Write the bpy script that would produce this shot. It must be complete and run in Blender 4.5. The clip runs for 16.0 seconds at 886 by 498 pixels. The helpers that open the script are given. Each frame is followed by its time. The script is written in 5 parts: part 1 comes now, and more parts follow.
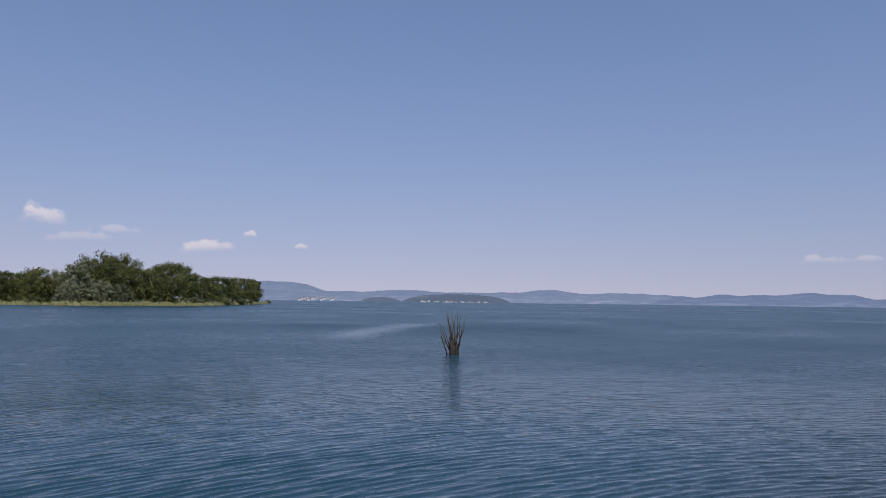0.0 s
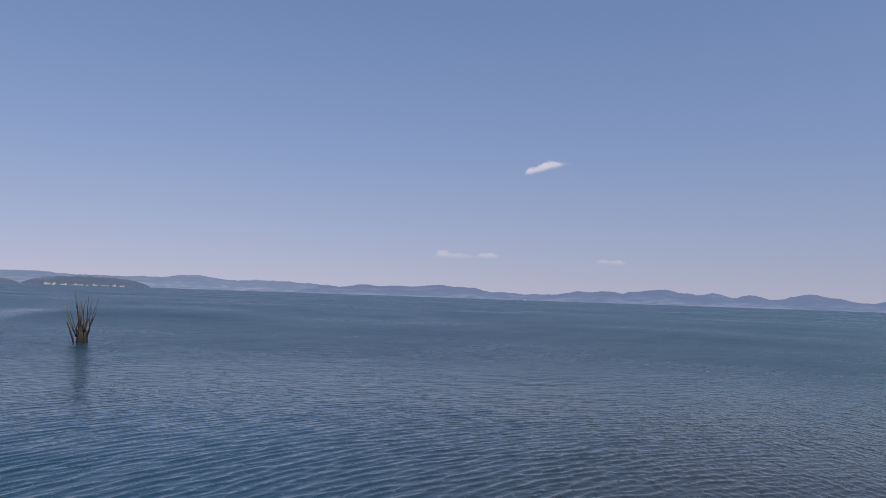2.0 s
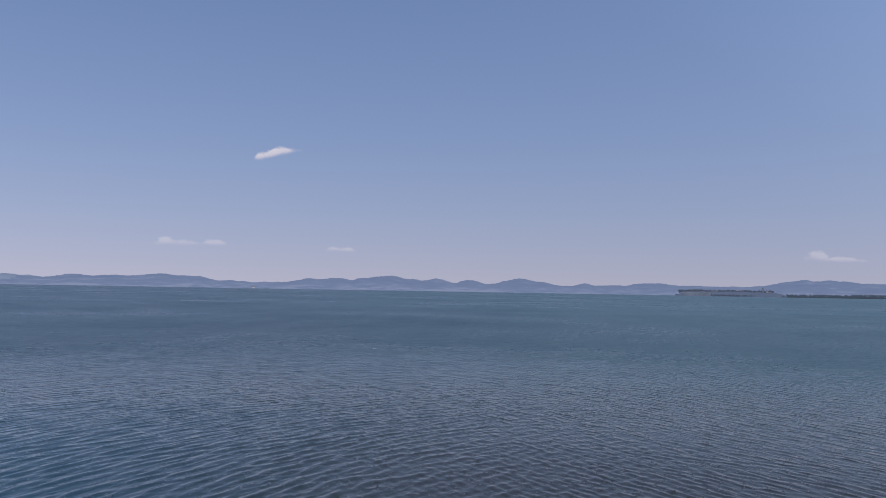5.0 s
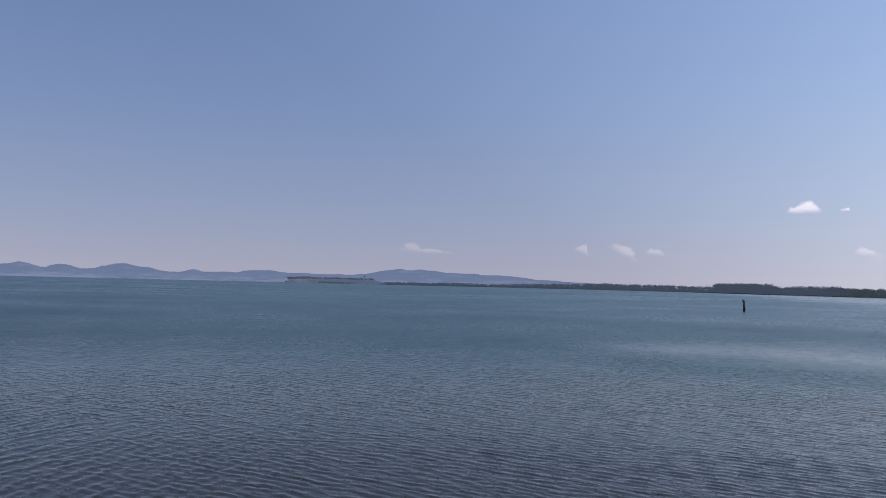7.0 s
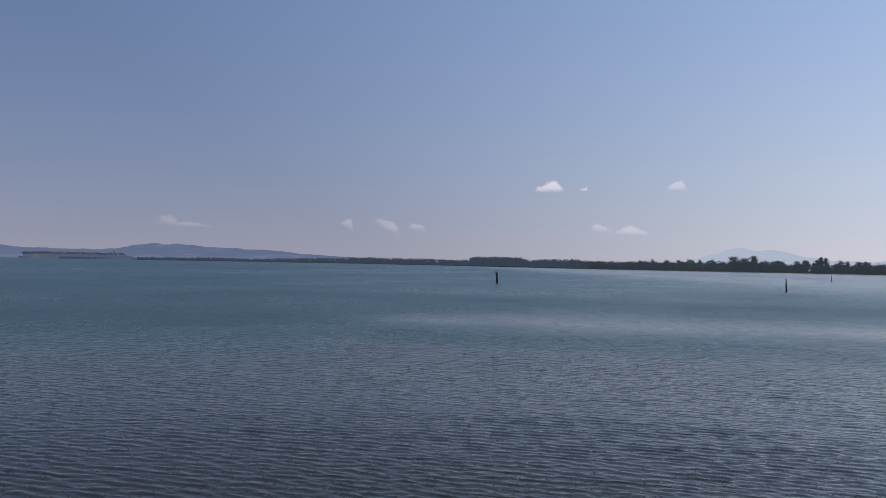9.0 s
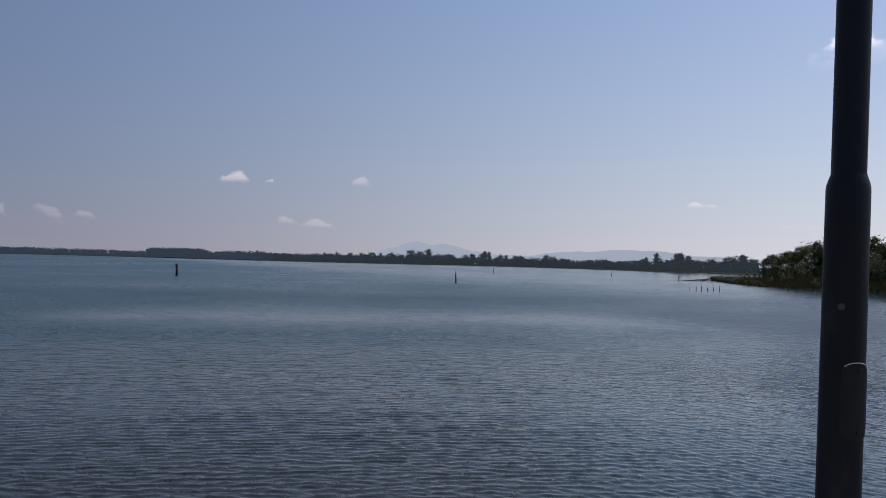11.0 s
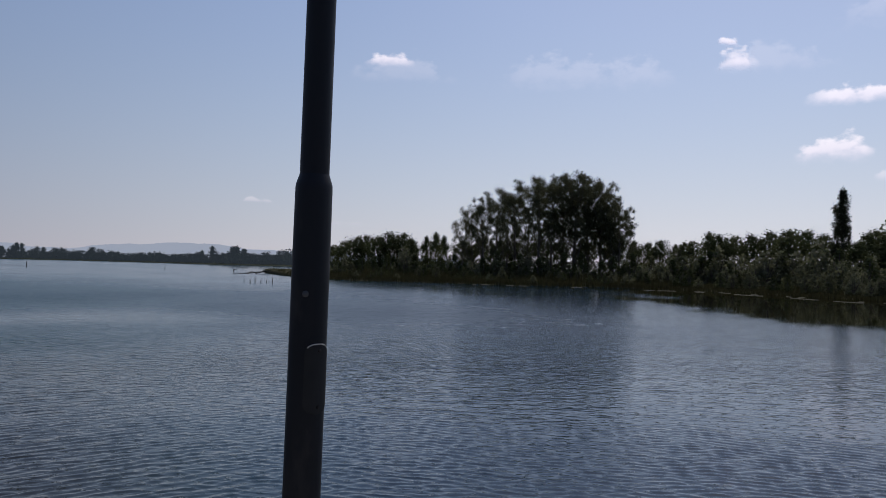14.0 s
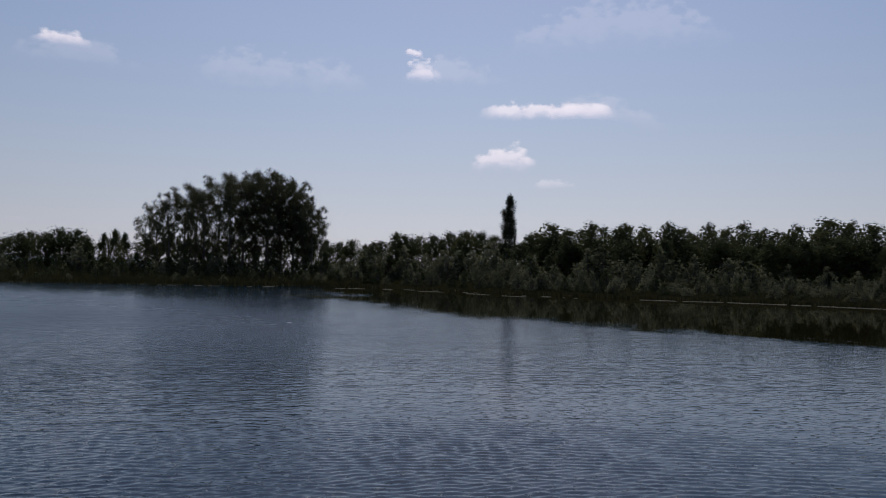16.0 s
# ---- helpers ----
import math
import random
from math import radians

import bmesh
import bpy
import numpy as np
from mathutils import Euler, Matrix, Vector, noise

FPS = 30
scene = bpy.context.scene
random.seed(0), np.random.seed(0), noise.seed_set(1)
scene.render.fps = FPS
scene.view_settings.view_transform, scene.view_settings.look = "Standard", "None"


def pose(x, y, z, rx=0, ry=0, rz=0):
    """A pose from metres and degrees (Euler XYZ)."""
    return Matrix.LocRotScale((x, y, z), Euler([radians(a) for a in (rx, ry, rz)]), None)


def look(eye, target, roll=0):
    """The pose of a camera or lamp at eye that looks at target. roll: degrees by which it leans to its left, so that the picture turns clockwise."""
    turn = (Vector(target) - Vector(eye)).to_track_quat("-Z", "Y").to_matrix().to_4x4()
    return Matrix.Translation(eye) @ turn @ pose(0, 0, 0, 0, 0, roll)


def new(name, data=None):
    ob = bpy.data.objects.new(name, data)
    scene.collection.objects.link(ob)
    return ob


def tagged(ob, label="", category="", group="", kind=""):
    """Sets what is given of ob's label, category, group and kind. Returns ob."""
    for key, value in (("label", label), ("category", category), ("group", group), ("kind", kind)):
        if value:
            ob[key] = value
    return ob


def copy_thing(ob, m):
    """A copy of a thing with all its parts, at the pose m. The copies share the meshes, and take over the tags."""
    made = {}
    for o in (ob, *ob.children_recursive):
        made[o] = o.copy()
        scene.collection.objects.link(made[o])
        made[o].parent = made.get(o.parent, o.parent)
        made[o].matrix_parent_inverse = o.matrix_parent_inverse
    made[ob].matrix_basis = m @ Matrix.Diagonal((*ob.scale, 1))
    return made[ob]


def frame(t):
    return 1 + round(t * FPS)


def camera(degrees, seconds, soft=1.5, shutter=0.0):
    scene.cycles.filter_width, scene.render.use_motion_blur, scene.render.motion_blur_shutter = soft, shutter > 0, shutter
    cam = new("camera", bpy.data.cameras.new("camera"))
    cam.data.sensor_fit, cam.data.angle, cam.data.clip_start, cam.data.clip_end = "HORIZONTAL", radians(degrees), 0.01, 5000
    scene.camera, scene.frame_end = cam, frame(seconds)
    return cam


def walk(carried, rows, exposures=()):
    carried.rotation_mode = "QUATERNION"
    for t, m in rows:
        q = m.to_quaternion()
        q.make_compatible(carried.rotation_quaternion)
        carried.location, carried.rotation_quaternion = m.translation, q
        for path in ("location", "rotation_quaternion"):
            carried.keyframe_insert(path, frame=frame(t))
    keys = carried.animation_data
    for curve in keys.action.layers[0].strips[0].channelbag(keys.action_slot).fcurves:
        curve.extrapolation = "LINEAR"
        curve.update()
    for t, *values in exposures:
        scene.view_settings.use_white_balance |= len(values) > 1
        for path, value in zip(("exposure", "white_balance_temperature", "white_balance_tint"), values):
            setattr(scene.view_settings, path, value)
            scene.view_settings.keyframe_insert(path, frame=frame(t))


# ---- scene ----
EYE = 3.0          # height of the lens over the lake
POLE_D = 2.2       # the lamp pole's distance from the lens
POLE_AZ = -139.3

# heading (degrees, anticlockwise from +y), pitch, roll; the pole's heading as the phone swings round the body
TURNS = [
    (0.0, 0.00, 3.83, -0.69, -139.3), (0.5, -5.33, 3.97, -1.45, -139.3), (1.0, -10.98, 4.07, -1.91, -139.3),
    (1.5, -16.63, 4.00, -2.04, -139.3), (2.0, -25.29, 3.49, -1.95, -139.3), (2.5, -31.18, 3.47, -2.15, -139.3),
    (3.0, -34.42, 2.65, -1.84, -139.3), (3.2, -35.97, 2.66, -1.90, -139.3), (5.3, -47.81, 2.78, -1.10, -139.3),
    (5.5, -50.50, 2.44, -1.36, -139.3), (6.0, -57.41, 2.73, -1.20, -139.3), (6.5, -65.53, 2.98, -0.80, -139.3),
    (7.0, -72.56, 2.64, -1.35, -139.3), (7.5, -77.65, 2.08, -1.49, -139.3), (8.0, -83.54, 1.84, -1.23, -139.3),
    (8.2, -85.58, 1.62, -1.15, -139.3), (10.3, -101.39, 1.08, -1.33, -139.3), (10.5, -105.62, 1.08, -1.43, -139.3),
    (11.0, -112.19, 0.98, -1.28, -139.3), (11.5, -118.42, 0.87, -1.73, -138.6), (12.0, -122.76, 0.26, -1.89, -137.55),
    (12.5, -124.65, 0.04, -1.99, -135.97), (13.0, -127.77, 0.24, -1.95, -133.53), (13.5, -134.36, 0.45, -1.43, -133.63),
    (14.0, -143.71, 1.15, -1.16, -134.18), (14.5, -149.99, 0.89, -0.89, -134.76), (15.0, -156.42, 0.69, -0.74, -134.70),
    (15.5, -160.31, 0.94, -0.56, -132.79), (16.0, -165.80, 1.47, -0.90, -132.2),
]


def way(az):
    """The level unit vector at a heading."""
    return Vector((-math.sin(radians(az)), math.cos(radians(az)), 0))


def at(az, d, z=0.0):
    v = way(az) * d
    return Vector((v.x, v.y, z))


def up(el, d):
    """The height that shows at an elevation of el degrees from the lens, d metres off."""
    return EYE + d * math.tan(radians(el))


POLE = at(POLE_AZ, POLE_D)
rows = []
for t, yaw, pitch, roll, paz in TURNS:
    eye = POLE - way(paz) * POLE_D
    rows.append((t, pose(eye.x, eye.y, EYE, 90 + pitch, roll, yaw)))

cam = camera(58.8, 16.0, soft=0.9)
walk(cam, rows, exposures=[(0, 0.0), (3, 0.0), (5.5, 0.0), (6, 0.0), (7, -0.09), (8.2, -0.29), (10.3, -0.60), (11.2, -0.70), (13.5, -0.81), (14.3, -0.90), (15, -1.04), (15.5, -1.02), (16, -1.07)])

# ---------------------------------------------------------------- light
SUN_AZ, SUN_EL = -168.0, 54.0
HAZE, HAZE_SUNWARD = (0.815, 0.795, 1.0, 1), (1.17, 1.12, 1.20, 1)
SKY_TINT, TINT_SUNWARD = (1.085, 1.0, 1.05, 1), (1.60, 1.35, 1.10, 1)
world = bpy.data.worlds.new("sky")
scene.world = world
world.use_nodes = True
wn = world.node_tree.nodes
sky = wn.new("ShaderNodeTexSky")
sky.sky_type = "NISHITA"
sky.sun_disc = False
sky.sun_elevation = radians(SUN_EL)
sky.sun_rotation = radians(-SUN_AZ)
sky.altitude = 250
sky.air_density = 1.0
sky.dust_density = 0.55
sky.ozone_density = 2.5
wl = world.node_tree.links
# summer haze: towards the horizon the sky pales to lavender
tc = wn.new("ShaderNodeTexCoord")
sep = wn.new("ShaderNodeSeparateXYZ")
wl.new(tc.outputs["Generated"], sep.inputs[0])
# keep clear of the dull brown rim of the clean-air model
lift = wn.new("ShaderNodeMath")
lift.operation = "MULTIPLY_ADD"
wl.new(sep.outputs["Z"], lift.inputs[0])
lift.inputs[1].default_value, lift.inputs[2].default_value = 0.86, 0.14
aim = wn.new("ShaderNodeCombineXYZ")
wl.new(sep.outputs["X"], aim.inputs[0])
wl.new(sep.outputs["Y"], aim.inputs[1])
wl.new(lift.outputs[0], aim.inputs[2])
wl.new(aim.outputs[0], sky.inputs["Vector"])
low = wn.new("ShaderNodeMath")
low.operation, low.use_clamp = "SUBTRACT", True
low.inputs[0].default_value = 1.0
wl.new(sep.outputs["Z"], low.inputs[1])
veil = wn.new("ShaderNodeMath")
veil.operation = "POWER"
wl.new(low.outputs[0], veil.inputs[0])
veil.inputs[1].default_value = 7.0
# the haze is whiter towards the sun
facing = wn.new("ShaderNodeVectorMath")
facing.operation = "DOT_PRODUCT"
wl.new(tc.outputs["Generated"], facing.inputs[0])
facing.inputs[1].default_value = way(SUN_AZ) * math.cos(radians(SUN_EL)) + Vector((0, 0, math.sin(radians(SUN_EL))))
sunward = wn.new("ShaderNodeMapRange")
sunward.interpolation_type = "SMOOTHSTEP"
wl.new(facing.outputs["Value"], sunward.inputs["Value"])
sunward.inputs["From Min"].default_value, sunward.inputs["From Max"].default_value = -0.05, 0.66


# dust lies in the lower air: it whitens the sky less and less upwards
dust = wn.new("ShaderNodeMath")
dust.operation = "POWER"
wl.new(low.outputs[0], dust.inputs[0])
dust.inputs[1].default_value = 2.5
dusty = wn.new("ShaderNodeMath")
dusty.operation = "MULTIPLY"
wl.new(dust.outputs[0], dusty.inputs[0])
wl.new(sunward.outputs[0], dusty.inputs[1])


def towards_sun(a, b, share):
    nd = wn.new("ShaderNodeMix")
    nd.data_type = "RGBA"
    wl.new(share.outputs[0], nd.inputs[0])
    nd.inputs[6].default_value, nd.inputs[7].default_value = a, b
    return nd.outputs[2]


grey = wn.new("ShaderNodeRGBToBW")
wl.new(sky.outputs["Color"], grey.inputs[0])
pale = wn.new("ShaderNodeMix")
pale.data_type, pale.blend_type = "RGBA", "MULTIPLY"
pale.inputs[0].default_value = 1.0
wl.new(grey.outputs[0], pale.inputs[6])
wl.new(towards_sun(HAZE, HAZE_SUNWARD, sunward), pale.inputs[7])
tint = wn.new("ShaderNodeMix")
tint.data_type, tint.blend_type = "RGBA", "MULTIPLY"
tint.inputs[0].default_value = 1.0
wl.new(sky.outputs["Color"], tint.inputs[6])
wl.new(towards_sun(SKY_TINT, TINT_SUNWARD, dusty), tint.inputs[7])
both = wn.new("ShaderNodeMix")
both.data_type = "RGBA"
wl.new(veil.outputs[0], both.inputs[0])
wl.new(tint.outputs[2], both.inputs[6])
wl.new(pale.outputs[2], both.inputs[7])
# and the whole sky brightens towards it
bright = wn.new("ShaderNodeMapRange")
wl.new(facing.outputs["Value"], bright.inputs["Value"])
for key, value in (("From Min", 0.08), ("From Max", 0.78), ("To Min", 1.0), ("To Max", 1.43)):
    bright.inputs[key].default_value = value
glare = wn.new("ShaderNodeVectorMath")
glare.operation = "SCALE"
wl.new(both.outputs[2], glare.inputs[0])
wl.new(bright.outputs[0], glare.inputs["Scale"])
wl.new(glare.outputs[0], wn["Background"].inputs["Color"])
wn["Background"].inputs["Strength"].default_value = 0.13

sun_data = bpy.data.lights.new("sun", "SUN")
sun_data.energy = 3.0
sun_data.angle = radians(0.53)
sun_data.color = (1.0, 0.94, 0.85)
sun = new("sun", sun_data)
sun_dir = way(SUN_AZ) * math.cos(radians(SUN_EL)) + Vector((0, 0, math.sin(radians(SUN_EL))))
sun.matrix_world = look(sun_dir * 100, (0, 0, 0))


# ---------------------------------------------------------------- materials
class Mat:
    """A node material with short ways to add nodes."""

    def __init__(self, name):
        self.m = bpy.data.materials.new(name)
        self.m.use_nodes = True
        self.n, self.l = self.m.node_tree.nodes, self.m.node_tree.links
        self.bsdf = self.n["Principled BSDF"]
        self.out = self.n["Material Output"]

    def add(self, kind, **inputs):
        node = self.n.new(kind)
        for key, value in inputs.items():
            self.put(value, node.inputs[key.replace("_", " ")])
        return node

    def put(self, value, socket):
        if isinstance(value, bpy.types.NodeSocket):
            self.l.new(value, socket)
        else:
            socket.default_value = value

    def place(self, sx=1.0, sy=1.0, sz=1.0, turn=0.0):
        geo = self.add("ShaderNodeNewGeometry")
        mp = self.add("ShaderNodeMapping", Vector=geo.outputs["Position"])
        mp.vector_type = "TEXTURE"
        mp.inputs["Rotation"].default_value = (0, 0, radians(-turn))
        mp.inputs["Scale"].default_value = (1 / sx, 1 / sy, 1 / sz)
        return mp.outputs["Vector"]

    def noise(self, vec, scale, detail=3.0, rough=0.5, distort=0.0):
        nd = self.add("ShaderNodeTexNoise", Vector=vec, Scale=scale, Detail=detail, Roughness=rough, Distortion=distort)
        return nd.outputs["Fac"]

    def ramp(self, fac, *stops):
        r = self.add("ShaderNodeValToRGB", Fac=fac)
        e = r.color_ramp.elements
        while len(e) < len(stops):
            e.new(0.5)
        for el, (pos, col) in zip(e, stops):
            el.position = pos
            el.color = (*col, 1) if len(col) == 3 else col
        return r.outputs["Color"]

    def math(self, op, a, b=0.0, clamp=False):
        nd = self.n.new("ShaderNodeMath")
        nd.operation = op
        nd.use_clamp = clamp
        self.put(a, nd.inputs[0])
        self.put(b, nd.inputs[1])
        return nd.outputs[0]

    def span(self, v, a, b, c=0.0, d=1.0, smooth=False):
        nd = self.n.new("ShaderNodeMapRange")
        nd.interpolation_type = "SMOOTHSTEP" if smooth else "LINEAR"
        for s, x in zip(("Value", "From Min", "From Max", "To Min", "To Max"), (v, a, b, c, d)):
            self.put(x, nd.inputs[s])
        return nd.outputs[0]

    def mix(self, fac, a, b):
        nd = self.n.new("ShaderNodeMix")
        nd.data_type = "RGBA"
        self.put(fac, nd.inputs[0])
        self.put(a if not isinstance(a, tuple) else (*a, 1), nd.inputs[6])
        self.put(b if not isinstance(b, tuple) else (*b, 1), nd.inputs[7])
        return nd.outputs[2]

    def bump(self, height, distance, strength=1.0, normal=None):
        nd = self.add("ShaderNodeBump", Height=height, Distance=distance, Strength=strength)
        if normal is not None:
            self.l.new(normal, nd.inputs["Normal"])
        return nd.outputs["Normal"]

    def set(self, **inputs):
        for key, value in inputs.items():
            if isinstance(value, tuple) and len(value) == 3:
                value = (*value, 1)
            self.put(value, self.bsdf.inputs[key.replace("_", " ")])
        return self


def rnd(m):
    return m.add("ShaderNodeObjectInfo").outputs["Random"]


def islands(m):
    return m.add("ShaderNodeNewGeometry").outputs["Random Per Island"]


def foliage(name, dark, light, glow=0.35):
    """Leaves: matt with some light let through, each leaf and each tree of its own tone."""
    m = Mat(name)
    f = m.math("ADD", m.math("MULTIPLY", islands(m), 0.3), m.math("MULTIPLY", rnd(m), 0.7))
    patch = m.noise(m.place(), 0.35, 2.0)
    f = m.math("ADD", m.math("MULTIPLY", f, 0.7), m.math("MULTIPLY", patch, 0.3))
    col = m.ramp(f, (0.1, dark), (0.9, light))
    m.set(Base_Color=col, Roughness=0.8, Specular_IOR_Level=0.08)
    tr = m.add("ShaderNodeBsdfTranslucent", Color=col)
    mx = m.add("ShaderNodeMixShader", Fac=glow)
    m.l.new(m.bsdf.outputs[0], mx.inputs[1])
    m.l.new(tr.outputs[0], mx.inputs[2])
    m.l.new(mx.outputs[0], m.out.inputs["Surface"])
    return m.m


def bark(name, dark, light, scale=3.0):
    m = Mat(name)
    n1 = m.noise(m.place(1, 1, 0.25), scale * 4, 4.0)
    n2 = m.noise(m.place(), scale * 0.4, 2.0)
    col = m.ramp(m.math("ADD", m.math("MULTIPLY", n1, 0.6), m.math("MULTIPLY", n2, 0.4)), (0.3, dark), (0.7, light))
    m.set(Base_Color=col, Roughness=0.85, Normal=m.bump(n1, 0.02))
    return m.m


def soil(name, dark, light, scale=0.4):
    m = Mat(name)
    n1 = m.noise(m.place(), scale, 5.0, 0.6)
    n2 = m.noise(m.place(), scale * 12, 3.0)
    col = m.ramp(m.math("ADD", m.math("MULTIPLY", n1, 0.7), m.math("MULTIPLY", n2, 0.3)), (0.3, dark), (0.7, light))
    m.set(Base_Color=col, Roughness=1.0, Specular_IOR_Level=0.03, Normal=m.bump(n2, 0.08))
    return m.m


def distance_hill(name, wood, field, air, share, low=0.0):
    """The backdrop of distance, half a kilometre off and more: woods and fields, with the haze mixed in as a glow."""
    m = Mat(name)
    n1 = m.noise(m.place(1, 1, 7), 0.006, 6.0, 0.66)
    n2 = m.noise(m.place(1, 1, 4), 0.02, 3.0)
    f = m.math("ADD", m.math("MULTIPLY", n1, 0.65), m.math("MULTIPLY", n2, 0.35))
    # more of the field colour low by the shore
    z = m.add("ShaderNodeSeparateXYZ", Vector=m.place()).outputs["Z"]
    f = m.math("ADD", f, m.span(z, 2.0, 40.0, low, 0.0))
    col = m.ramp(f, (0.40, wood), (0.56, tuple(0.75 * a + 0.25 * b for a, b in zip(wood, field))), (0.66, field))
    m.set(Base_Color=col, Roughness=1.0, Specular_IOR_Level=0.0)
    # haze is no volume here: the surface gives off its colour
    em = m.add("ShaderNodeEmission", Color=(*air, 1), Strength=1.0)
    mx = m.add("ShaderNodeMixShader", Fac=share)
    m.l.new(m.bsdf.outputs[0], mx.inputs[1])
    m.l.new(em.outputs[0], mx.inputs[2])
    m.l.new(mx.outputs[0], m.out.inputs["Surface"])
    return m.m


def plain(name, col, rough=0.8, metal=0.0, vary=0.15, scale=2.0, bump=0.0):
    m = Mat(name)
    n1 = m.noise(m.place(), scale, 4.0)
    lo, hi = tuple(c * (1 - vary) for c in col), tuple(min(1, c * (1 + vary)) for c in col)
    m.set(Base_Color=m.ramp(n1, (0.3, lo), (0.7, hi)), Roughness=rough, Metallic=metal)
    if bump:
        m.set(Normal=m.bump(n1, bump))
    return m.m


ARC_CENTRE = (11.5, -1.8, 0.0)


def lake_water():
    """Clear dark water. Two sets of ripples cross on it; how ruffled it is, and which set rules, comes with the sheet."""
    m = Mat("lake_water")

    def carried(key):
        nd = m.n.new("ShaderNodeAttribute")
        nd.attribute_name = key
        return nd.outputs["Fac"]

    ruffle, fine, unseen, shoal = carried("ruffle"), carried("fine"), carried("wavelets"), carried("shoal")
    first, second, third = carried("first_set"), carried("second_set"), carried("third_set")
    # the first set spreads in wide arcs from the quay's corner, the others run straight
    off = m.n.new("ShaderNodeVectorMath")
    off.operation = "SUBTRACT"
    m.l.new(m.place(), off.inputs[0])
    off.inputs[1].default_value = ARC_CENTRE
    dist = m.n.new("ShaderNodeVectorMath")
    dist.operation = "LENGTH"
    m.l.new(off.outputs[0], dist.inputs[0])
    xyz = m.add("ShaderNodeSeparateXYZ", Vector=off.outputs[0])
    arc = m.math("MULTIPLY", m.math("ARCTAN2", xyz.outputs[1], xyz.outputs[0]), 18.0)
    bowed = m.add("ShaderNodeCombineXYZ", X=arc, Y=dist.outputs["Value"], Z=0.0).outputs[0]

    def ripples(along, across, detail):
        """Sharp crests over broad troughs, of all three sets."""
        total = 0.0
        for share, source, turn in ((first, bowed, 0), (second, None, -72), (third, None, -25)):
            if source is None:
                vec = m.place(along, across, 1, turn)
            else:
                mp = m.add("ShaderNodeMapping", Vector=source)
                mp.inputs["Scale"].default_value = (along, across, 1)
                vec = mp.outputs["Vector"]
            crest = m.math("POWER", m.noise(vec, 1.0, detail, 0.5, 0.25), 4.5)
            total = m.math("ADD", m.math("MULTIPLY", crest, share), total)
        return total

    height = m.math("MULTIPLY", ripples(0.7, 2.0, 2.0), m.math("MULTIPLY", unseen, 0.15))
    height = m.math("ADD", height, m.math("MULTIPLY", ripples(1.4, 5.0, 1.0), m.math("MULTIPLY", fine, 0.062)))
    height = m.math("ADD", height, m.math("MULTIPLY", ripples(3.4, 10.0, 0.0), m.math("MULTIPLY", fine, 0.014)))
    # puffs of wind come and go over a few metres
    puff = m.span(m.noise(m.place(0.10, 0.26, 1, -16), 1.0, 3.0, 0.6), 0.3, 0.7, 0.82, 1.16)
    height = m.math("MULTIPLY", height, m.math("MULTIPLY", puff, ruffle))
    slick = m.span(m.noise(m.place(0.004, 0.012, 1, 20), 1.0, 4.0, 0.55), 0.36, 0.62, 0.88, 1.04, smooth=True)
    streak = m.span(m.noise(m.place(0.5, 1.6, 1, -16), 1.0, 4.0, 0.65), 0.3, 0.7, 0.90, 1.10)
    wavelets = m.math("MULTIPLY", m.math("ADD", m.math("MULTIPLY", unseen, 0.25), 0.05), ruffle)
    rough = m.math("ADD", m.math("MULTIPLY", m.math("MULTIPLY", wavelets, slick), streak), 0.012)
    depth = m.noise(m.place(0.02, 0.02, 1), 1.0, 3.0)
    col = m.ramp(depth, (0.3, (0.008, 0.044, 0.064)), (0.7, (0.012, 0.045, 0.062)))
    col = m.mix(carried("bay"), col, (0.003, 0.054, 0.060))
    # darker blue water in the lee of the bank
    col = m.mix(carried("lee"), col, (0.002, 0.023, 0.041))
    # brown of the shallows; on calm water it tints in the bank's dark reflection
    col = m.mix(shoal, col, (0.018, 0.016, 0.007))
    # here and there a steep capillary dimple, that may catch the sun
    dimple = m.span(m.noise(m.place(7, 12, 1, -20), 1.0, 0.0), 0.64, 0.68, 0.0, 1.6)
    dimple = m.math("MULTIPLY", dimple, m.span(ruffle, 0.03, 0.25, 0.0, 1.0))
    facet = m.add("ShaderNodeTexNoise", Vector=m.place(), Scale=45.0, Detail=0.0)
    tip = m.n.new("ShaderNodeVectorMath")
    tip.operation = "SUBTRACT"
    m.l.new(facet.outputs["Color"], tip.inputs[0])
    tip.inputs[1].default_value = (0.5, 0.5, 0.5)
    tilted = m.n.new("ShaderNodeVectorMath")
    tilted.operation = "MULTIPLY_ADD"
    m.l.new(tip.outputs[0], tilted.inputs[0])
    m.l.new(m.add("ShaderNodeCombineXYZ", X=dimple, Y=dimple, Z=0.0).outputs[0], tilted.inputs[1])
    m.l.new(m.bump(height, 1.0), tilted.inputs[2])
    unit = m.n.new("ShaderNodeVectorMath")
    unit.operation = "NORMALIZE"
    m.l.new(tilted.outputs[0], unit.inputs[0])
    m.set(Base_Color=col, Roughness=rough, IOR=1.333, Normal=unit.outputs[0])
    return m.m


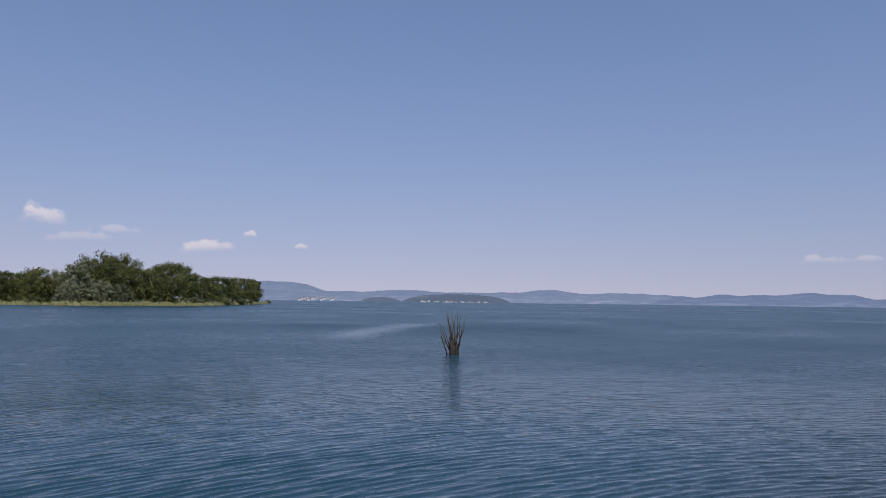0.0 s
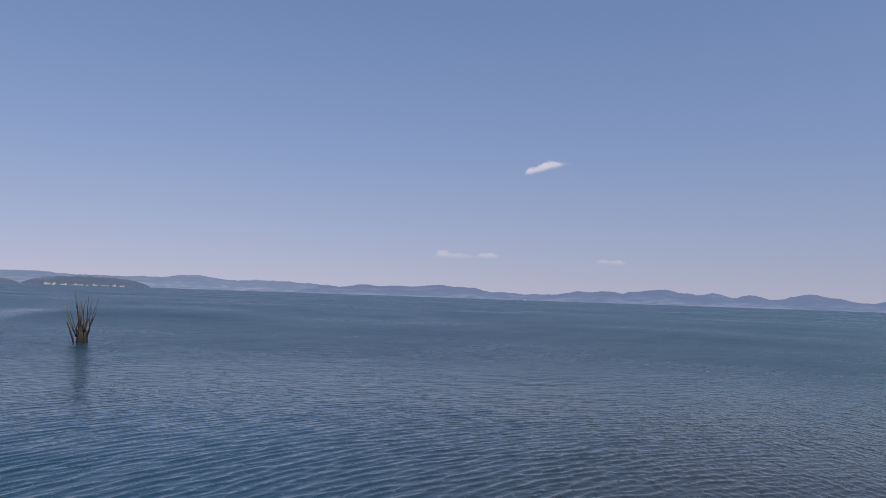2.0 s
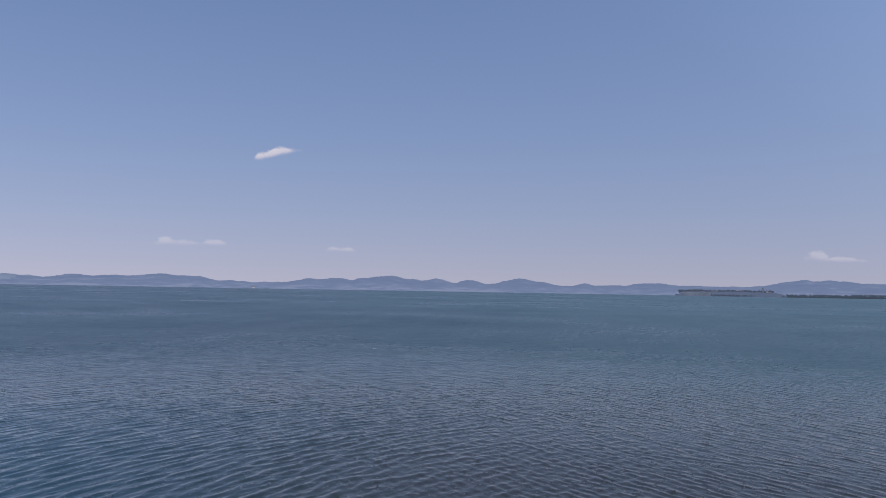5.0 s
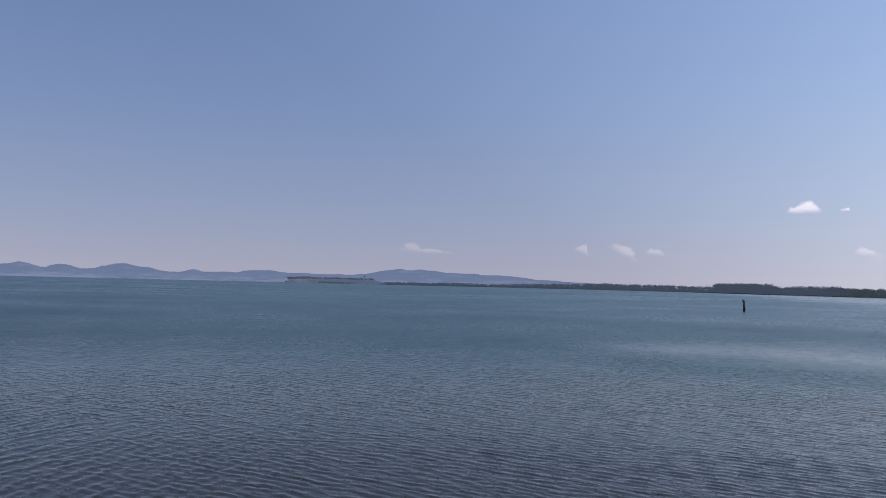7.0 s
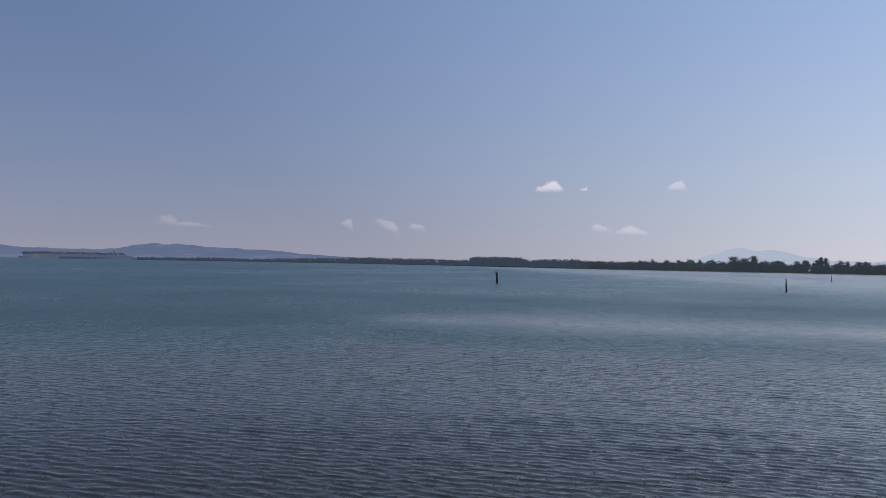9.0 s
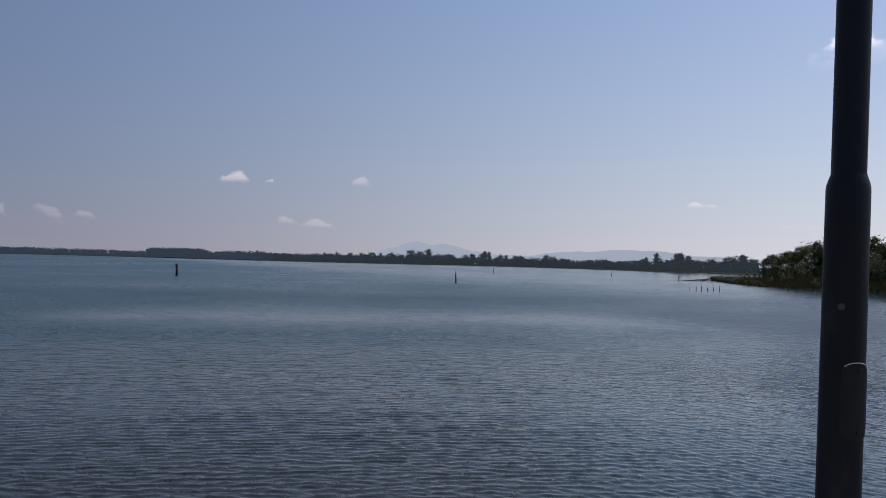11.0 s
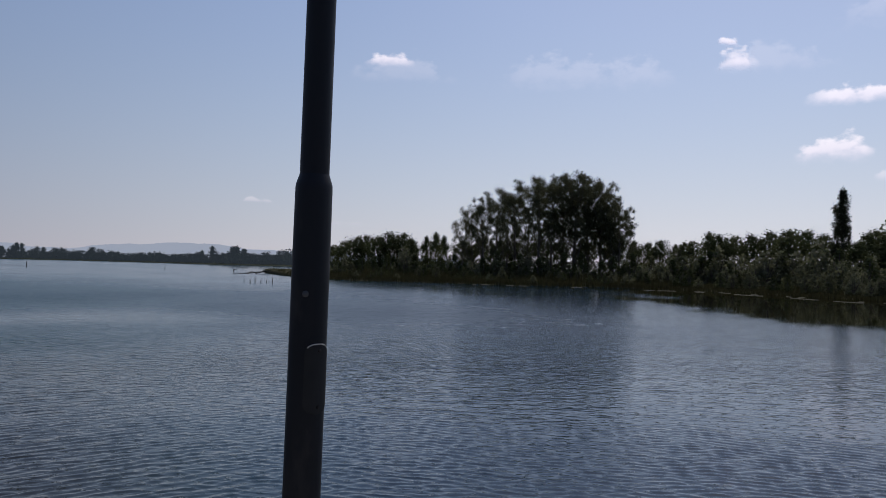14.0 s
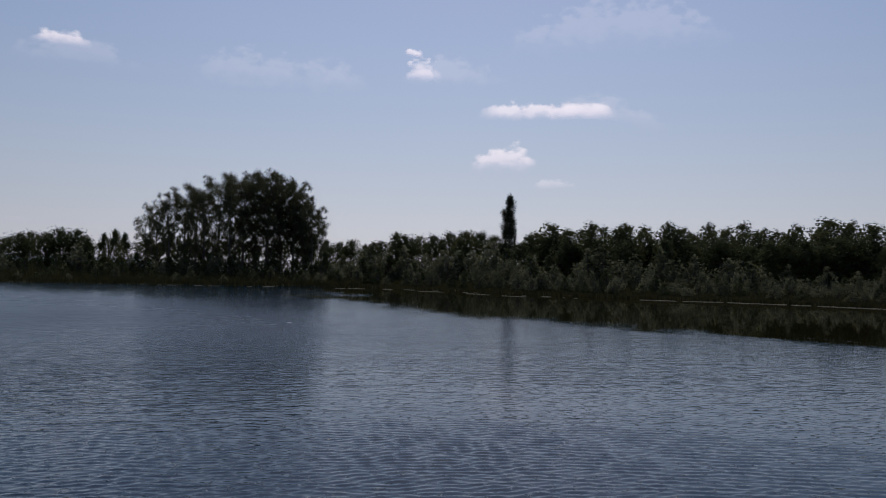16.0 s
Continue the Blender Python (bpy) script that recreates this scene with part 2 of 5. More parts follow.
M_WATER = lake_water()
M_LEAF_R = foliage("bank_leaves", (0.042, 0.054, 0.022), (0.122, 0.132, 0.056), 0.36)
M_LEAF_P = foliage("poplar_leaves", (0.052, 0.056, 0.034), (0.122, 0.124, 0.068), 0.45)
M_LEAF_L = foliage("sunlit_leaves", (0.018, 0.032, 0.010), (0.175, 0.180, 0.064), 0.22)
M_LEAF_LG = foliage("grey_willow_leaves", (0.060, 0.085, 0.045), (0.270, 0.275, 0.165), 0.25)
M_WILLOW = foliage("willow_scrub_leaves", (0.085, 0.092, 0.046), (0.255, 0.252, 0.148), 0.45)
M_REED = foliage("reed_blades", (0.044, 0.043, 0.019), (0.112, 0.100, 0.044), 0.35)
M_GRASS = foliage("bank_grass", (0.20, 0.22, 0.08), (0.46, 0.42, 0.22), 0.3)
M_BARK = bark("grey_bark", (0.045, 0.038, 0.032), (0.13, 0.112, 0.09))
M_DEAD = bark("dead_wood", (0.008, 0.006, 0.005), (0.080, 0.055, 0.036), 5.0)
M_PALE = bark("bleached_wood", (0.10, 0.09, 0.08), (0.26, 0.235, 0.205), 5.0)
M_WET = bark("wet_wood", (0.008, 0.0065, 0.0055), (0.042, 0.031, 0.022), 6.0)
M_SOIL = soil("bank_soil", (0.09, 0.085, 0.04), (0.26, 0.23, 0.13))
M_MUD = soil("bank_mud", (0.035, 0.034, 0.018), (0.10, 0.092, 0.052))
M_FARSOIL = soil("far_bank", (0.028, 0.036, 0.028), (0.062, 0.068, 0.048), 0.02)
# the third colour of each is haze, given off by the land
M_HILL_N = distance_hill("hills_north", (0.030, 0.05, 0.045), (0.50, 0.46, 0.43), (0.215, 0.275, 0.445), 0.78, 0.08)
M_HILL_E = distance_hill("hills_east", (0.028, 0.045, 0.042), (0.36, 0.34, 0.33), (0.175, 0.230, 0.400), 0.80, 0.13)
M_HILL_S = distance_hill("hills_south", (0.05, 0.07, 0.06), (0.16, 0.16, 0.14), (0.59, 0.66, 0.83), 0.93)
# far leaves and scrub glow as well, to look veiled by haze
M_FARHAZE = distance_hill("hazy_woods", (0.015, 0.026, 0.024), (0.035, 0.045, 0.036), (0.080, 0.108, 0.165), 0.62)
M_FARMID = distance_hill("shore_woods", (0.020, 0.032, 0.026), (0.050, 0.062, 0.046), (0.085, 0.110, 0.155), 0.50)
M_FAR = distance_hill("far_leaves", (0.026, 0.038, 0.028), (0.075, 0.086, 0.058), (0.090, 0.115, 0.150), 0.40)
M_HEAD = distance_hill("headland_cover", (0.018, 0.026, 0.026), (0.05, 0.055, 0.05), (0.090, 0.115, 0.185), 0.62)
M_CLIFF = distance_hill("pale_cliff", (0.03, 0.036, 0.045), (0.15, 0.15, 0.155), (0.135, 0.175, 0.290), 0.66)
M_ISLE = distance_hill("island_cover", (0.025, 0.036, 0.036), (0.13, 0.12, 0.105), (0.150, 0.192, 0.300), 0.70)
M_WALL = plain("pale_plaster", (0.44, 0.44, 0.46), 0.9, vary=0.1, scale=0.05)
M_STONE = plain("town_stone", (0.33, 0.34, 0.38), 0.9, vary=0.2, scale=0.05)
M_ROOF = plain("clay_roof", (0.17, 0.14, 0.13), 0.9, vary=0.2, scale=0.05)
M_CONCRETE = plain("quay_concrete", (0.38, 0.36, 0.33), 0.9, vary=0.15, scale=1.5, bump=0.01)


def pole_paint():
    m = Mat("pole_paint")
    n1 = m.noise(m.place(1, 1, 0.4), 9.0, 5.0, 0.6)
    n2 = m.noise(m.place(1, 1, 0.15), 60.0, 3.0)
    col = m.ramp(n1, (0.35, (0.007, 0.007, 0.009)), (0.6, (0.012, 0.011, 0.012)), (0.78, (0.034, 0.029, 0.026)))
    m.set(Base_Color=col, Roughness=m.span(n1, 0.3, 0.7, 0.45, 0.62), Metallic=0.0, Specular_IOR_Level=0.3, Normal=m.bump(n2, 0.0006))
    return m.m


M_POLE = pole_paint()
M_PLATE = plain("plate_metal", (0.011, 0.009, 0.0075), 0.7, 0.0, 0.18, 25.0, 0.0004)
M_RIM = plain("worn_rim", (0.55, 0.52, 0.48), 0.35, 0.8, 0.1, 30.0)
# pale colour that stands for sky sheen on streaks of water
M_SHEEN = soil("reed_litter", (0.14, 0.125, 0.085), (0.32, 0.29, 0.21), 2.0)
M_STEEL = plain("bare_steel", (0.085, 0.08, 0.075), 0.7, 0.2, 0.1, 30.0)


def cloud_matter(name, share, heap):
    """A far cloud: glowing vapour, heaped over a flat base, that thins out at a ragged rim. The glow stands in for
    sunlight and grows towards the sun.
    """
    m = Mat(name)
    tc = m.add("ShaderNodeTexCoord")
    sep = m.add("ShaderNodeSeparateXYZ", Vector=tc.outputs["Generated"])
    u = m.math("MULTIPLY", m.math("SUBTRACT", sep.outputs[0], 0.5), 2.0)
    v = sep.outputs[1]
    seed = m.math("MULTIPLY", rnd(m), 97.0)
    off = m.add("ShaderNodeCombineXYZ", X=seed, Y=m.math("MULTIPLY", seed, 0.37), Z=0.0)
    add = m.n.new("ShaderNodeVectorMath")
    add.operation = "ADD"
    m.l.new(m.place(0.005, 0.005, 0.008), add.inputs[0])
    m.l.new(off.outputs[0], add.inputs[1])
    puff = m.noise(add.outputs[0], 2.3, 4.0, 0.5)
    # the heap's top along its length
    along = m.add("ShaderNodeCombineXYZ", X=m.math("ADD", m.math("MULTIPLY", u, heap), seed), Y=0.0, Z=0.0)
    crest = m.span(m.noise(along.outputs[0], 1.0, 0.0), 0.3, 0.7, 0.55, 1.0)
    round_off = m.math("POWER", m.math("SUBTRACT", 1.0, m.math("MULTIPLY", u, u), clamp=True), 0.7)
    top = m.math("ADD", m.math("MULTIPLY", m.math("MULTIPLY", crest, round_off), 0.72), 0.14)
    dens = m.math("ADD", m.math("SUBTRACT", top, v), m.math("MULTIPLY", m.math("SUBTRACT", puff, 0.5), 0.85))
    fac = m.span(dens, 0.02, 0.26, 0.0, share, smooth=True)
    base = m.math("ADD", v, m.math("MULTIPLY", m.math("SUBTRACT", puff, 0.5), 0.35))
    fac = m.math("MULTIPLY", fac, m.span(base, 0.06, 0.40, 0.0, 1.0, smooth=True))
    fac = m.math("MULTIPLY", fac, m.span(m.math("ABSOLUTE", u), 0.6, 1.0, 1.0, 0.0, smooth=True))
    # sunlight on the cloud is put into its glow, stronger near the sun
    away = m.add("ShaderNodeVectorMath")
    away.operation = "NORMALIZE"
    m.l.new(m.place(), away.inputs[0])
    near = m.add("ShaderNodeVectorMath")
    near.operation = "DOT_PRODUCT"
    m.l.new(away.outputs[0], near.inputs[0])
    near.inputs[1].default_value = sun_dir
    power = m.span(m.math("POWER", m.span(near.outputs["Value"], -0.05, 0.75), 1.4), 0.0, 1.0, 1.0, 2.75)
    # lit top and shaded base are painted as two colours
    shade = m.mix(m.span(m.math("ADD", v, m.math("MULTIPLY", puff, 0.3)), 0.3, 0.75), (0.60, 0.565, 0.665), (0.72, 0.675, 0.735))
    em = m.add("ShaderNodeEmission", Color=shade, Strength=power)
    tp = m.add("ShaderNodeBsdfTransparent")
    mx = m.add("ShaderNodeMixShader", Fac=fac)
    m.l.new(tp.outputs[0], mx.inputs[1])
    m.l.new(em.outputs[0], mx.inputs[2])
    m.l.new(mx.outputs[0], m.out.inputs["Surface"])
    return m.m


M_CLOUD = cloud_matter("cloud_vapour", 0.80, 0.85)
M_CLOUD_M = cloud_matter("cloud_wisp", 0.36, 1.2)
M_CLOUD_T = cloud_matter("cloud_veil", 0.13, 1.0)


# ---------------------------------------------------------------- mesh helpers
def mesh_of(name, verts, faces, material, smooth=False):
    me = bpy.data.meshes.new(name)
    me.from_pydata([tuple(v) for v in verts], [], faces)
    me.materials.append(material)
    if smooth:
        me.polygons.foreach_set("use_smooth", [True] * len(me.polygons))
    me.update()
    return me


def part(name, me, parent=None, label="", m=None):
    ob = new(name, me)
    if parent is not None:
        ob.parent = parent
    if m is not None:
        ob.matrix_basis = m
    if label:
        ob["label"] = label
    return ob


def thing(name, m, label, category, group="", kind=""):
    ob = new(name)
    ob.empty_display_size = 0.2
    ob.matrix_basis = m
    return tagged(ob, label, category, group, kind)


class Build:
    """Gathers vertices and faces."""

    def __init__(self):
        self.v, self.f, self.n = [], [], []

    def tube(self, pts, radii, sides=6, cap=True):
        base = len(self.v)
        pts = [Vector(p) for p in pts]
        for i, (p, r) in enumerate(zip(pts, radii)):
            d = (pts[min(i + 1, len(pts) - 1)] - pts[max(i - 1, 0)]).normalized()
            a = d.orthogonal().normalized() if abs(d.z) < 0.99 else Vector((1, 0, 0))
            b = d.cross(a)
            for k in range(sides):
                c = 2 * math.pi * k / sides
                self.v.append(p + (a * math.cos(c) + b * math.sin(c)) * r)
        for i in range(len(pts) - 1):
            for k in range(sides):
                k2 = (k + 1) % sides
                q = base + i * sides
                self.f.append((q + k, q + k2, q + sides + k2, q + sides + k))
        if cap:
            self.f.append(tuple(base + k for k in range(sides))[::-1])
            self.f.append(tuple(base + (len(pts) - 1) * sides + k for k in range(sides)))
        return self

    def box(self, x0, y0, z0, x1, y1, z1):
        b = len(self.v)
        self.v += [Vector(p) for p in ((x0, y0, z0), (x1, y0, z0), (x1, y1, z0), (x0, y1, z0), (x0, y0, z1), (x1, y0, z1), (x1, y1, z1), (x0, y1, z1))]
        self.f += [tuple(b + i for i in q) for q in ((3, 2, 1, 0), (4, 5, 6, 7), (0, 1, 5, 4), (1, 2, 6, 5), (2, 3, 7, 6), (3, 0, 4, 7))]
        return self

    def leaves(self, rng, centres, spread, n, size, squash=0.85, pack=0.55):
        """n folded leaf sprays round the clump centres."""
        c = np.array([tuple(p) for p in centres])
        s = np.array(spread)
        pick = rng.choice(len(c), n, p=s ** 2 / np.sum(s ** 2))
        d = rng.normal(size=(n, 3))
        d /= np.linalg.norm(d, axis=1)[:, None]
        d[:, 2] *= squash
        pos = c[pick] + d * (s[pick] * rng.random(n) ** pack)[:, None]
        nn = d + rng.normal(size=(n, 3)) * 0.45
        nn[:, 2] += 0.25
        nn /= np.linalg.norm(nn, axis=1)[:, None]
        a = np.cross(nn, rng.normal(size=(n, 3)))
        a /= np.linalg.norm(a, axis=1)[:, None] + 1e-9
        b = np.cross(nn, a)
        ln = (size * (0.6 + 0.8 * rng.random(n)))[:, None]
        base = len(self.v)
        quad = np.stack([pos - a * ln * 0.5, pos + b * ln * 0.36 - nn * ln * 0.10, pos + a * ln * 0.5, pos - b * ln * 0.36 - nn * ln * 0.10], 1)
        self.v += [tuple(v) for v in quad.reshape(-1, 3).tolist()]
        self.f += [(base + 4 * i + 3, base + 4 * i + 2, base + 4 * i + 1, base + 4 * i) for i in range(n)]
        # the sprays of a clump take the light as one soft mass
        soft = d * 1.0 + nn * 0.45
        soft /= np.linalg.norm(soft, axis=1)[:, None]
        self.n += np.repeat(soft, 4, 0).tolist()
        return self

    def mesh(self, name, material, smooth=False):
        me = mesh_of(name, self.v, self.f, material, smooth or bool(self.n))
        if self.n:
            me.normals_split_custom_set_from_vertices(self.n)
        return me


# crown outlines: share of the crown's height to share of its radius
def dome(s):
    return max(0.12, math.sqrt(max(0.0, 1 - (1.55 * s - 0.62) ** 2)))


def column(s):
    return 0.55 + 0.45 * math.sin(math.pi * min(1, s * 0.85 + 0.2)) if s < 0.85 else max(0.1, (1 - s) / 0.15 * 0.8)


def fan(s):
    return 0.42 + 0.83 * s if s < 0.7 else max(0.1, math.sqrt(max(0.0, 1 - ((s - 0.7) / 0.31) ** 2)))


def broad(s):
    return 0.5 + 0.83 * s if s < 0.6 else math.sqrt(max(0.06, 1 - ((s - 0.6) / 0.42) ** 2))


def plume(s):
    return max(0.1, math.sin(math.pi * (0.2 + 0.8 * s) ** 0.85) ** 0.75) if s < 0.97 else 0.12


def ovoid(s):
    return max(0.1, math.sin(math.pi * (0.12 + 0.84 * s)) ** 0.8)


def tree(name, seed, height, radius, base, outline, limbs, n, leaf, leaf_mat, rise, clump, label, category="tree", trunk_r=None, gaps=0.0, along=(1.0, 0.62), fill=0, taper=0.0, tall=0.85):
    """A tapered trunk, limbs that end in clumps, and a crown of leaf sprays round the clumps. Stands at the origin."""
    rng = np.random.default_rng(seed)
    root = thing(name, Matrix.Identity(4), label, category)
    wood = Build()
    r0 = trunk_r or height * 0.018
    lean = rng.normal(size=2) * height * 0.02
    spine = [Vector((lean[0] * (k / 6) ** 1.5 + rng.normal() * 0.012 * height * (k > 0), lean[1] * (k / 6) ** 1.5 + rng.normal() * 0.012 * height * (k > 0), height * 0.93 * k / 6 - (0.4 if k == 0 else 0))) for k in range(7)]
    wood.tube(spine, [r0 * (1.25 if k == 0 else 1 - k / 6.6) for k in range(7)], 7)
    centres, spread = [], []

    def on_spine(z):
        q = max(0.0, min(5.999, z / (height * 0.93) * 6))
        k = int(q)
        return spine[k].lerp(spine[k + 1], q - k)

    for i in range(limbs):
        s = (i + 0.5 + rng.normal() * 0.3) / limbs
        s = min(0.97, (1 - (1 - min(0.98, max(0.0, s))) ** 0.8) / 0.96)
        z_tip = base + (height - base - 0.75 * clump * (1 - taper)) * s
        out = max(0.1 * radius, radius * outline(s) * (0.8 + 0.26 * rng.random()) - 0.55 * clump * (1 - taper))
        z_in = max(base * 0.75, z_tip - out * rise - 0.05 * height)
        foot = on_spine(min(z_in, height * 0.9))
        ang = i * 2.4 + rng.normal() * 0.35
        tip = on_spine(min(z_tip, height * 0.92)) + Vector((math.cos(ang) * out, math.sin(ang) * out, 0))
        tip.z = z_tip
        mid = foot.lerp(tip, 0.5) + Vector((0, 0, -0.08 * out + 0.04 * height * rng.normal() * 0.3))
        if i % 2 == 0 or limbs < 40:
            wood.tube([foot, mid, tip], [r0 * 0.34, r0 * 0.2, r0 * 0.06], 3, cap=False)
        if rng.random() < gaps:
            continue
        for q in along:
            k = 0.6 + 0.4 * q
            centres.append(foot.lerp(tip, q) + Vector(rng.normal(size=3) * clump * 0.35 * (1 - taper + taper * outline(s))))
            spread.append(clump * k * (0.7 + 0.6 * rng.random()) * (1 - taper + taper * outline(s)))
    for i in range(fill):
        s = rng.random() ** 0.85
        out = max(0.0, radius * outline(s) - 0.6 * clump) * math.sqrt(rng.random())
        ang = rng.random() * 6.283
        c = on_spine(min(height * 0.92, base + (height - base) * s)) + Vector((math.cos(ang) * out, math.sin(ang) * out, 0))
        c.z = base + (height - base - 0.8 * clump) * s
        centres.append(c)
        spread.append(clump * (0.65 + 0.55 * rng.random()) * (1 - taper + taper * outline(s)))
    for k in range(3):
        centres.append(on_spine(height * (0.9 - 0.1 * k)) + Vector((0, 0, -clump * 0.3 * (1 - taper))))
        spread.append(clump * 0.7 * (1 - taper + taper * outline(0.95 - 0.1 * k)))
    crown = Build().leaves(rng, centres, spread, n, leaf, tall, 0.5)
    part("trunk", wood.mesh(name + "_trunk", M_BARK, True), root, "grey-brown bark")
    part("crown", crown.mesh(name + "_crown", leaf_mat), root)
    return root


def shrub(name, seed, height, radius, n, leaf, leaf_mat, label, stems=7, outline=None, clumps=34):
    """Several stems from one root inside a feathery pointed mound of leaf sprays."""
    rng = np.random.default_rng(seed)
    outline = outline or plume
    root = thing(name, Matrix.Identity(4), label, "shrub")
    wood = Build()
    centres, spread = [], []
    for i in range(stems):
        ang = i * 2.4 + rng.normal() * 0.3
        s = 0.55 + 0.4 * rng.random()
        out = radius * outline(s) * 0.7
        tip = Vector((math.cos(ang) * out, math.sin(ang) * out, height * s))
        wood.tube([(0, 0, -0.3), (tip.x * 0.45, tip.y * 0.45, tip.z * 0.55), tip], [0.06, 0.045, 0.015], 4, cap=False)
    for i in range(clumps):
        s = (i + rng.random()) / clumps
        ang = i * 2.4 + rng.normal() * 0.5
        k = radius * (0.22 + 0.16 * rng.random()) * (0.55 + 0.45 * outline(s))
        out = max(0.0, radius * outline(s) * (0.85 + 0.3 * rng.random()) - k) * math.sqrt(0.25 + 0.75 * rng.random())
        centres.append(Vector((math.cos(ang) * out, math.sin(ang) * out, max(k * 0.6, height * s - k))))
        spread.append(k)
    part("stem", wood.mesh(name + "_stems", M_BARK), root)
    crown = Build().leaves(rng, centres, spread, n, leaf, 1.5)
    part("crown", crown.mesh(name + "_crown", leaf_mat), root)
    return root


def stand(place, turn, scale, wide=None):
    """The pose of a copy: foot, turn about z, height scale, width scale."""
    w = wide or scale
    return Matrix.Translation(place) @ Matrix.Rotation(turn, 4, "Z") @ Matrix.Diagonal((w, w, scale, 1))


def plant(model, spots, group, label=""):
    """The model itself on the first spot and copies on the others. A spot: place, turn, scale, width scale."""
    rest = spots[1:]
    for place, turn, sc, wide in rest:
        c = copy_thing(model, stand(place, turn, sc, wide))
        tagged(c, label, "", group)
    place, turn, sc, wide = spots[0]
    model.matrix_basis = stand(place, turn, sc, wide)
    tagged(model, label, "", group)


def blades(rng, spots, height, width, lean=0.25):
    """Upright bent blades of reed or grass, one at each spot (x, y, z, share of height)."""
    b = Build()
    for x, y, z, k in spots:
        hh = height * k * (0.65 + 0.5 * rng.random())
        a = rng.random() * 6.283
        dx, dy = math.cos(a), math.sin(a)
        w = width * (0.6 + 0.8 * rng.random())
        l = lean * hh * rng.normal()
        l2 = lean * hh * rng.normal()
        i = len(b.v)
        b.v += [(x - dx * w, y - dy * w, z - 0.15), (x + dx * w, y + dy * w, z - 0.15), (x + dx * w * 0.8 + l * 0.35, y + dy * w * 0.8 + l2 * 0.35, z + hh * 0.6), (x - dx * w * 0.8 + l * 0.35, y - dy * w * 0.8 + l2 * 0.35, z + hh * 0.6), (x + l, y + l2, z + hh)]
        b.f += [(i, i + 1, i + 2, i + 3), (i + 3, i + 2, i + 4)]
    return b


def curve(pairs):
    """A smooth function through (x, value) pairs with rising x."""
    xs, ys = zip(*pairs)
    return lambda x: float(np.interp(x, xs, ys))


# ---------------------------------------------------------------- the lake and the land
def smooth(v, a, b):
    q = np.clip((v - a) / (b - a), 0, 1)
    return q * q * (3 - 2 * q)


def drift(x, y, rng, scale, n=9):
    """A gentle random field of about -1 to 1, its patches about scale metres wide."""
    out = np.zeros_like(x)
    for _ in range(n):
        a, k = rng.random() * 6.283, 2 * math.pi / scale * (0.5 + rng.random())
        out += np.sin(k * (x * math.cos(a) + y * math.sin(a)) + rng.random() * 6.283)
    return out / math.sqrt(n)


def wind_on(x, y, rng):
    """How far the breeze ruffles the lake: less off the bank's tip, hardly at all in the lee of the near bank."""
    lee = x * -0.555 + y * -0.832
    u = x * 0.832 - y * 0.555
    waver = 3.2 * drift(u, lee * 3.5, rng, 45) + 1.6 * drift(u, lee * 6, rng, 14)
    edge = np.interp(u, [38, 56, 85, 110], [36, 41, 56, 76])
    f1 = 0.5 * smooth(lee, 15, 36) + 0.47 * smooth(lee + waver - edge, -3, 3)
    along, across = x * 0.643 - y * 0.766, np.abs(x * 0.766 + y * 0.643)
    f2 = 0.42 * smooth(along - 0.8 * across + 6 * drift(x, y * 2, rng, 60), 45, 105)
    # a slick and a dark squall line out on the open lake, a bright band off the far posts, a cat's paw close in
    r, az = np.hypot(x, y), -np.degrees(np.arctan2(x, y))
    squall = 0.3 * np.exp(-((r - 92) / 13) ** 2) * smooth(az, -16, -6) * (1 - smooth(az, 12, 20))
    slick = 0.5 * np.exp(-((az - 6.6 + (r - 68) * 0.133) / 1.9) ** 2) * smooth(r, 58, 70) * (1 - smooth(r, 98, 110))
    inner = smooth(-az, 78, 95) * (1 - smooth(-az, 112, 128))
    wave = 1.5 * drift(u, lee, rng, 22)
    band = 0.58 * np.exp(-((r - 43 + wave) / 5.5) ** 2) * smooth(-az, 78, 92) * (1 - smooth(-az, 122, 136))
    dusk = inner * (0.45 * np.exp(-((r - 31 + wave) / 2.6) ** 2) + 0.22 * np.exp(-((r - 65 + 2 * wave) / 8) ** 2))
    paw = 0.5 * np.exp(-((r - 13) / 1.5) ** 2 - ((az + 167) / 7) ** 2)
    fresh = 1 + 0.12 * smooth(-az, 45, 70) * (1 - smooth(-az, 105, 130)) * (1 - smooth(r, 30, 60))
    gust = fresh * (1 + squall) * (1 - slick) * (1 - band) * (1 + dusk) * (1 + paw) * (1 + 0.04 * drift(x, y * 1.6, rng, 9) + 0.06 * drift(x, y, rng, 30))
    return np.clip((1 - f1) * (1 - f2) * gust, 0.015, 1.4)


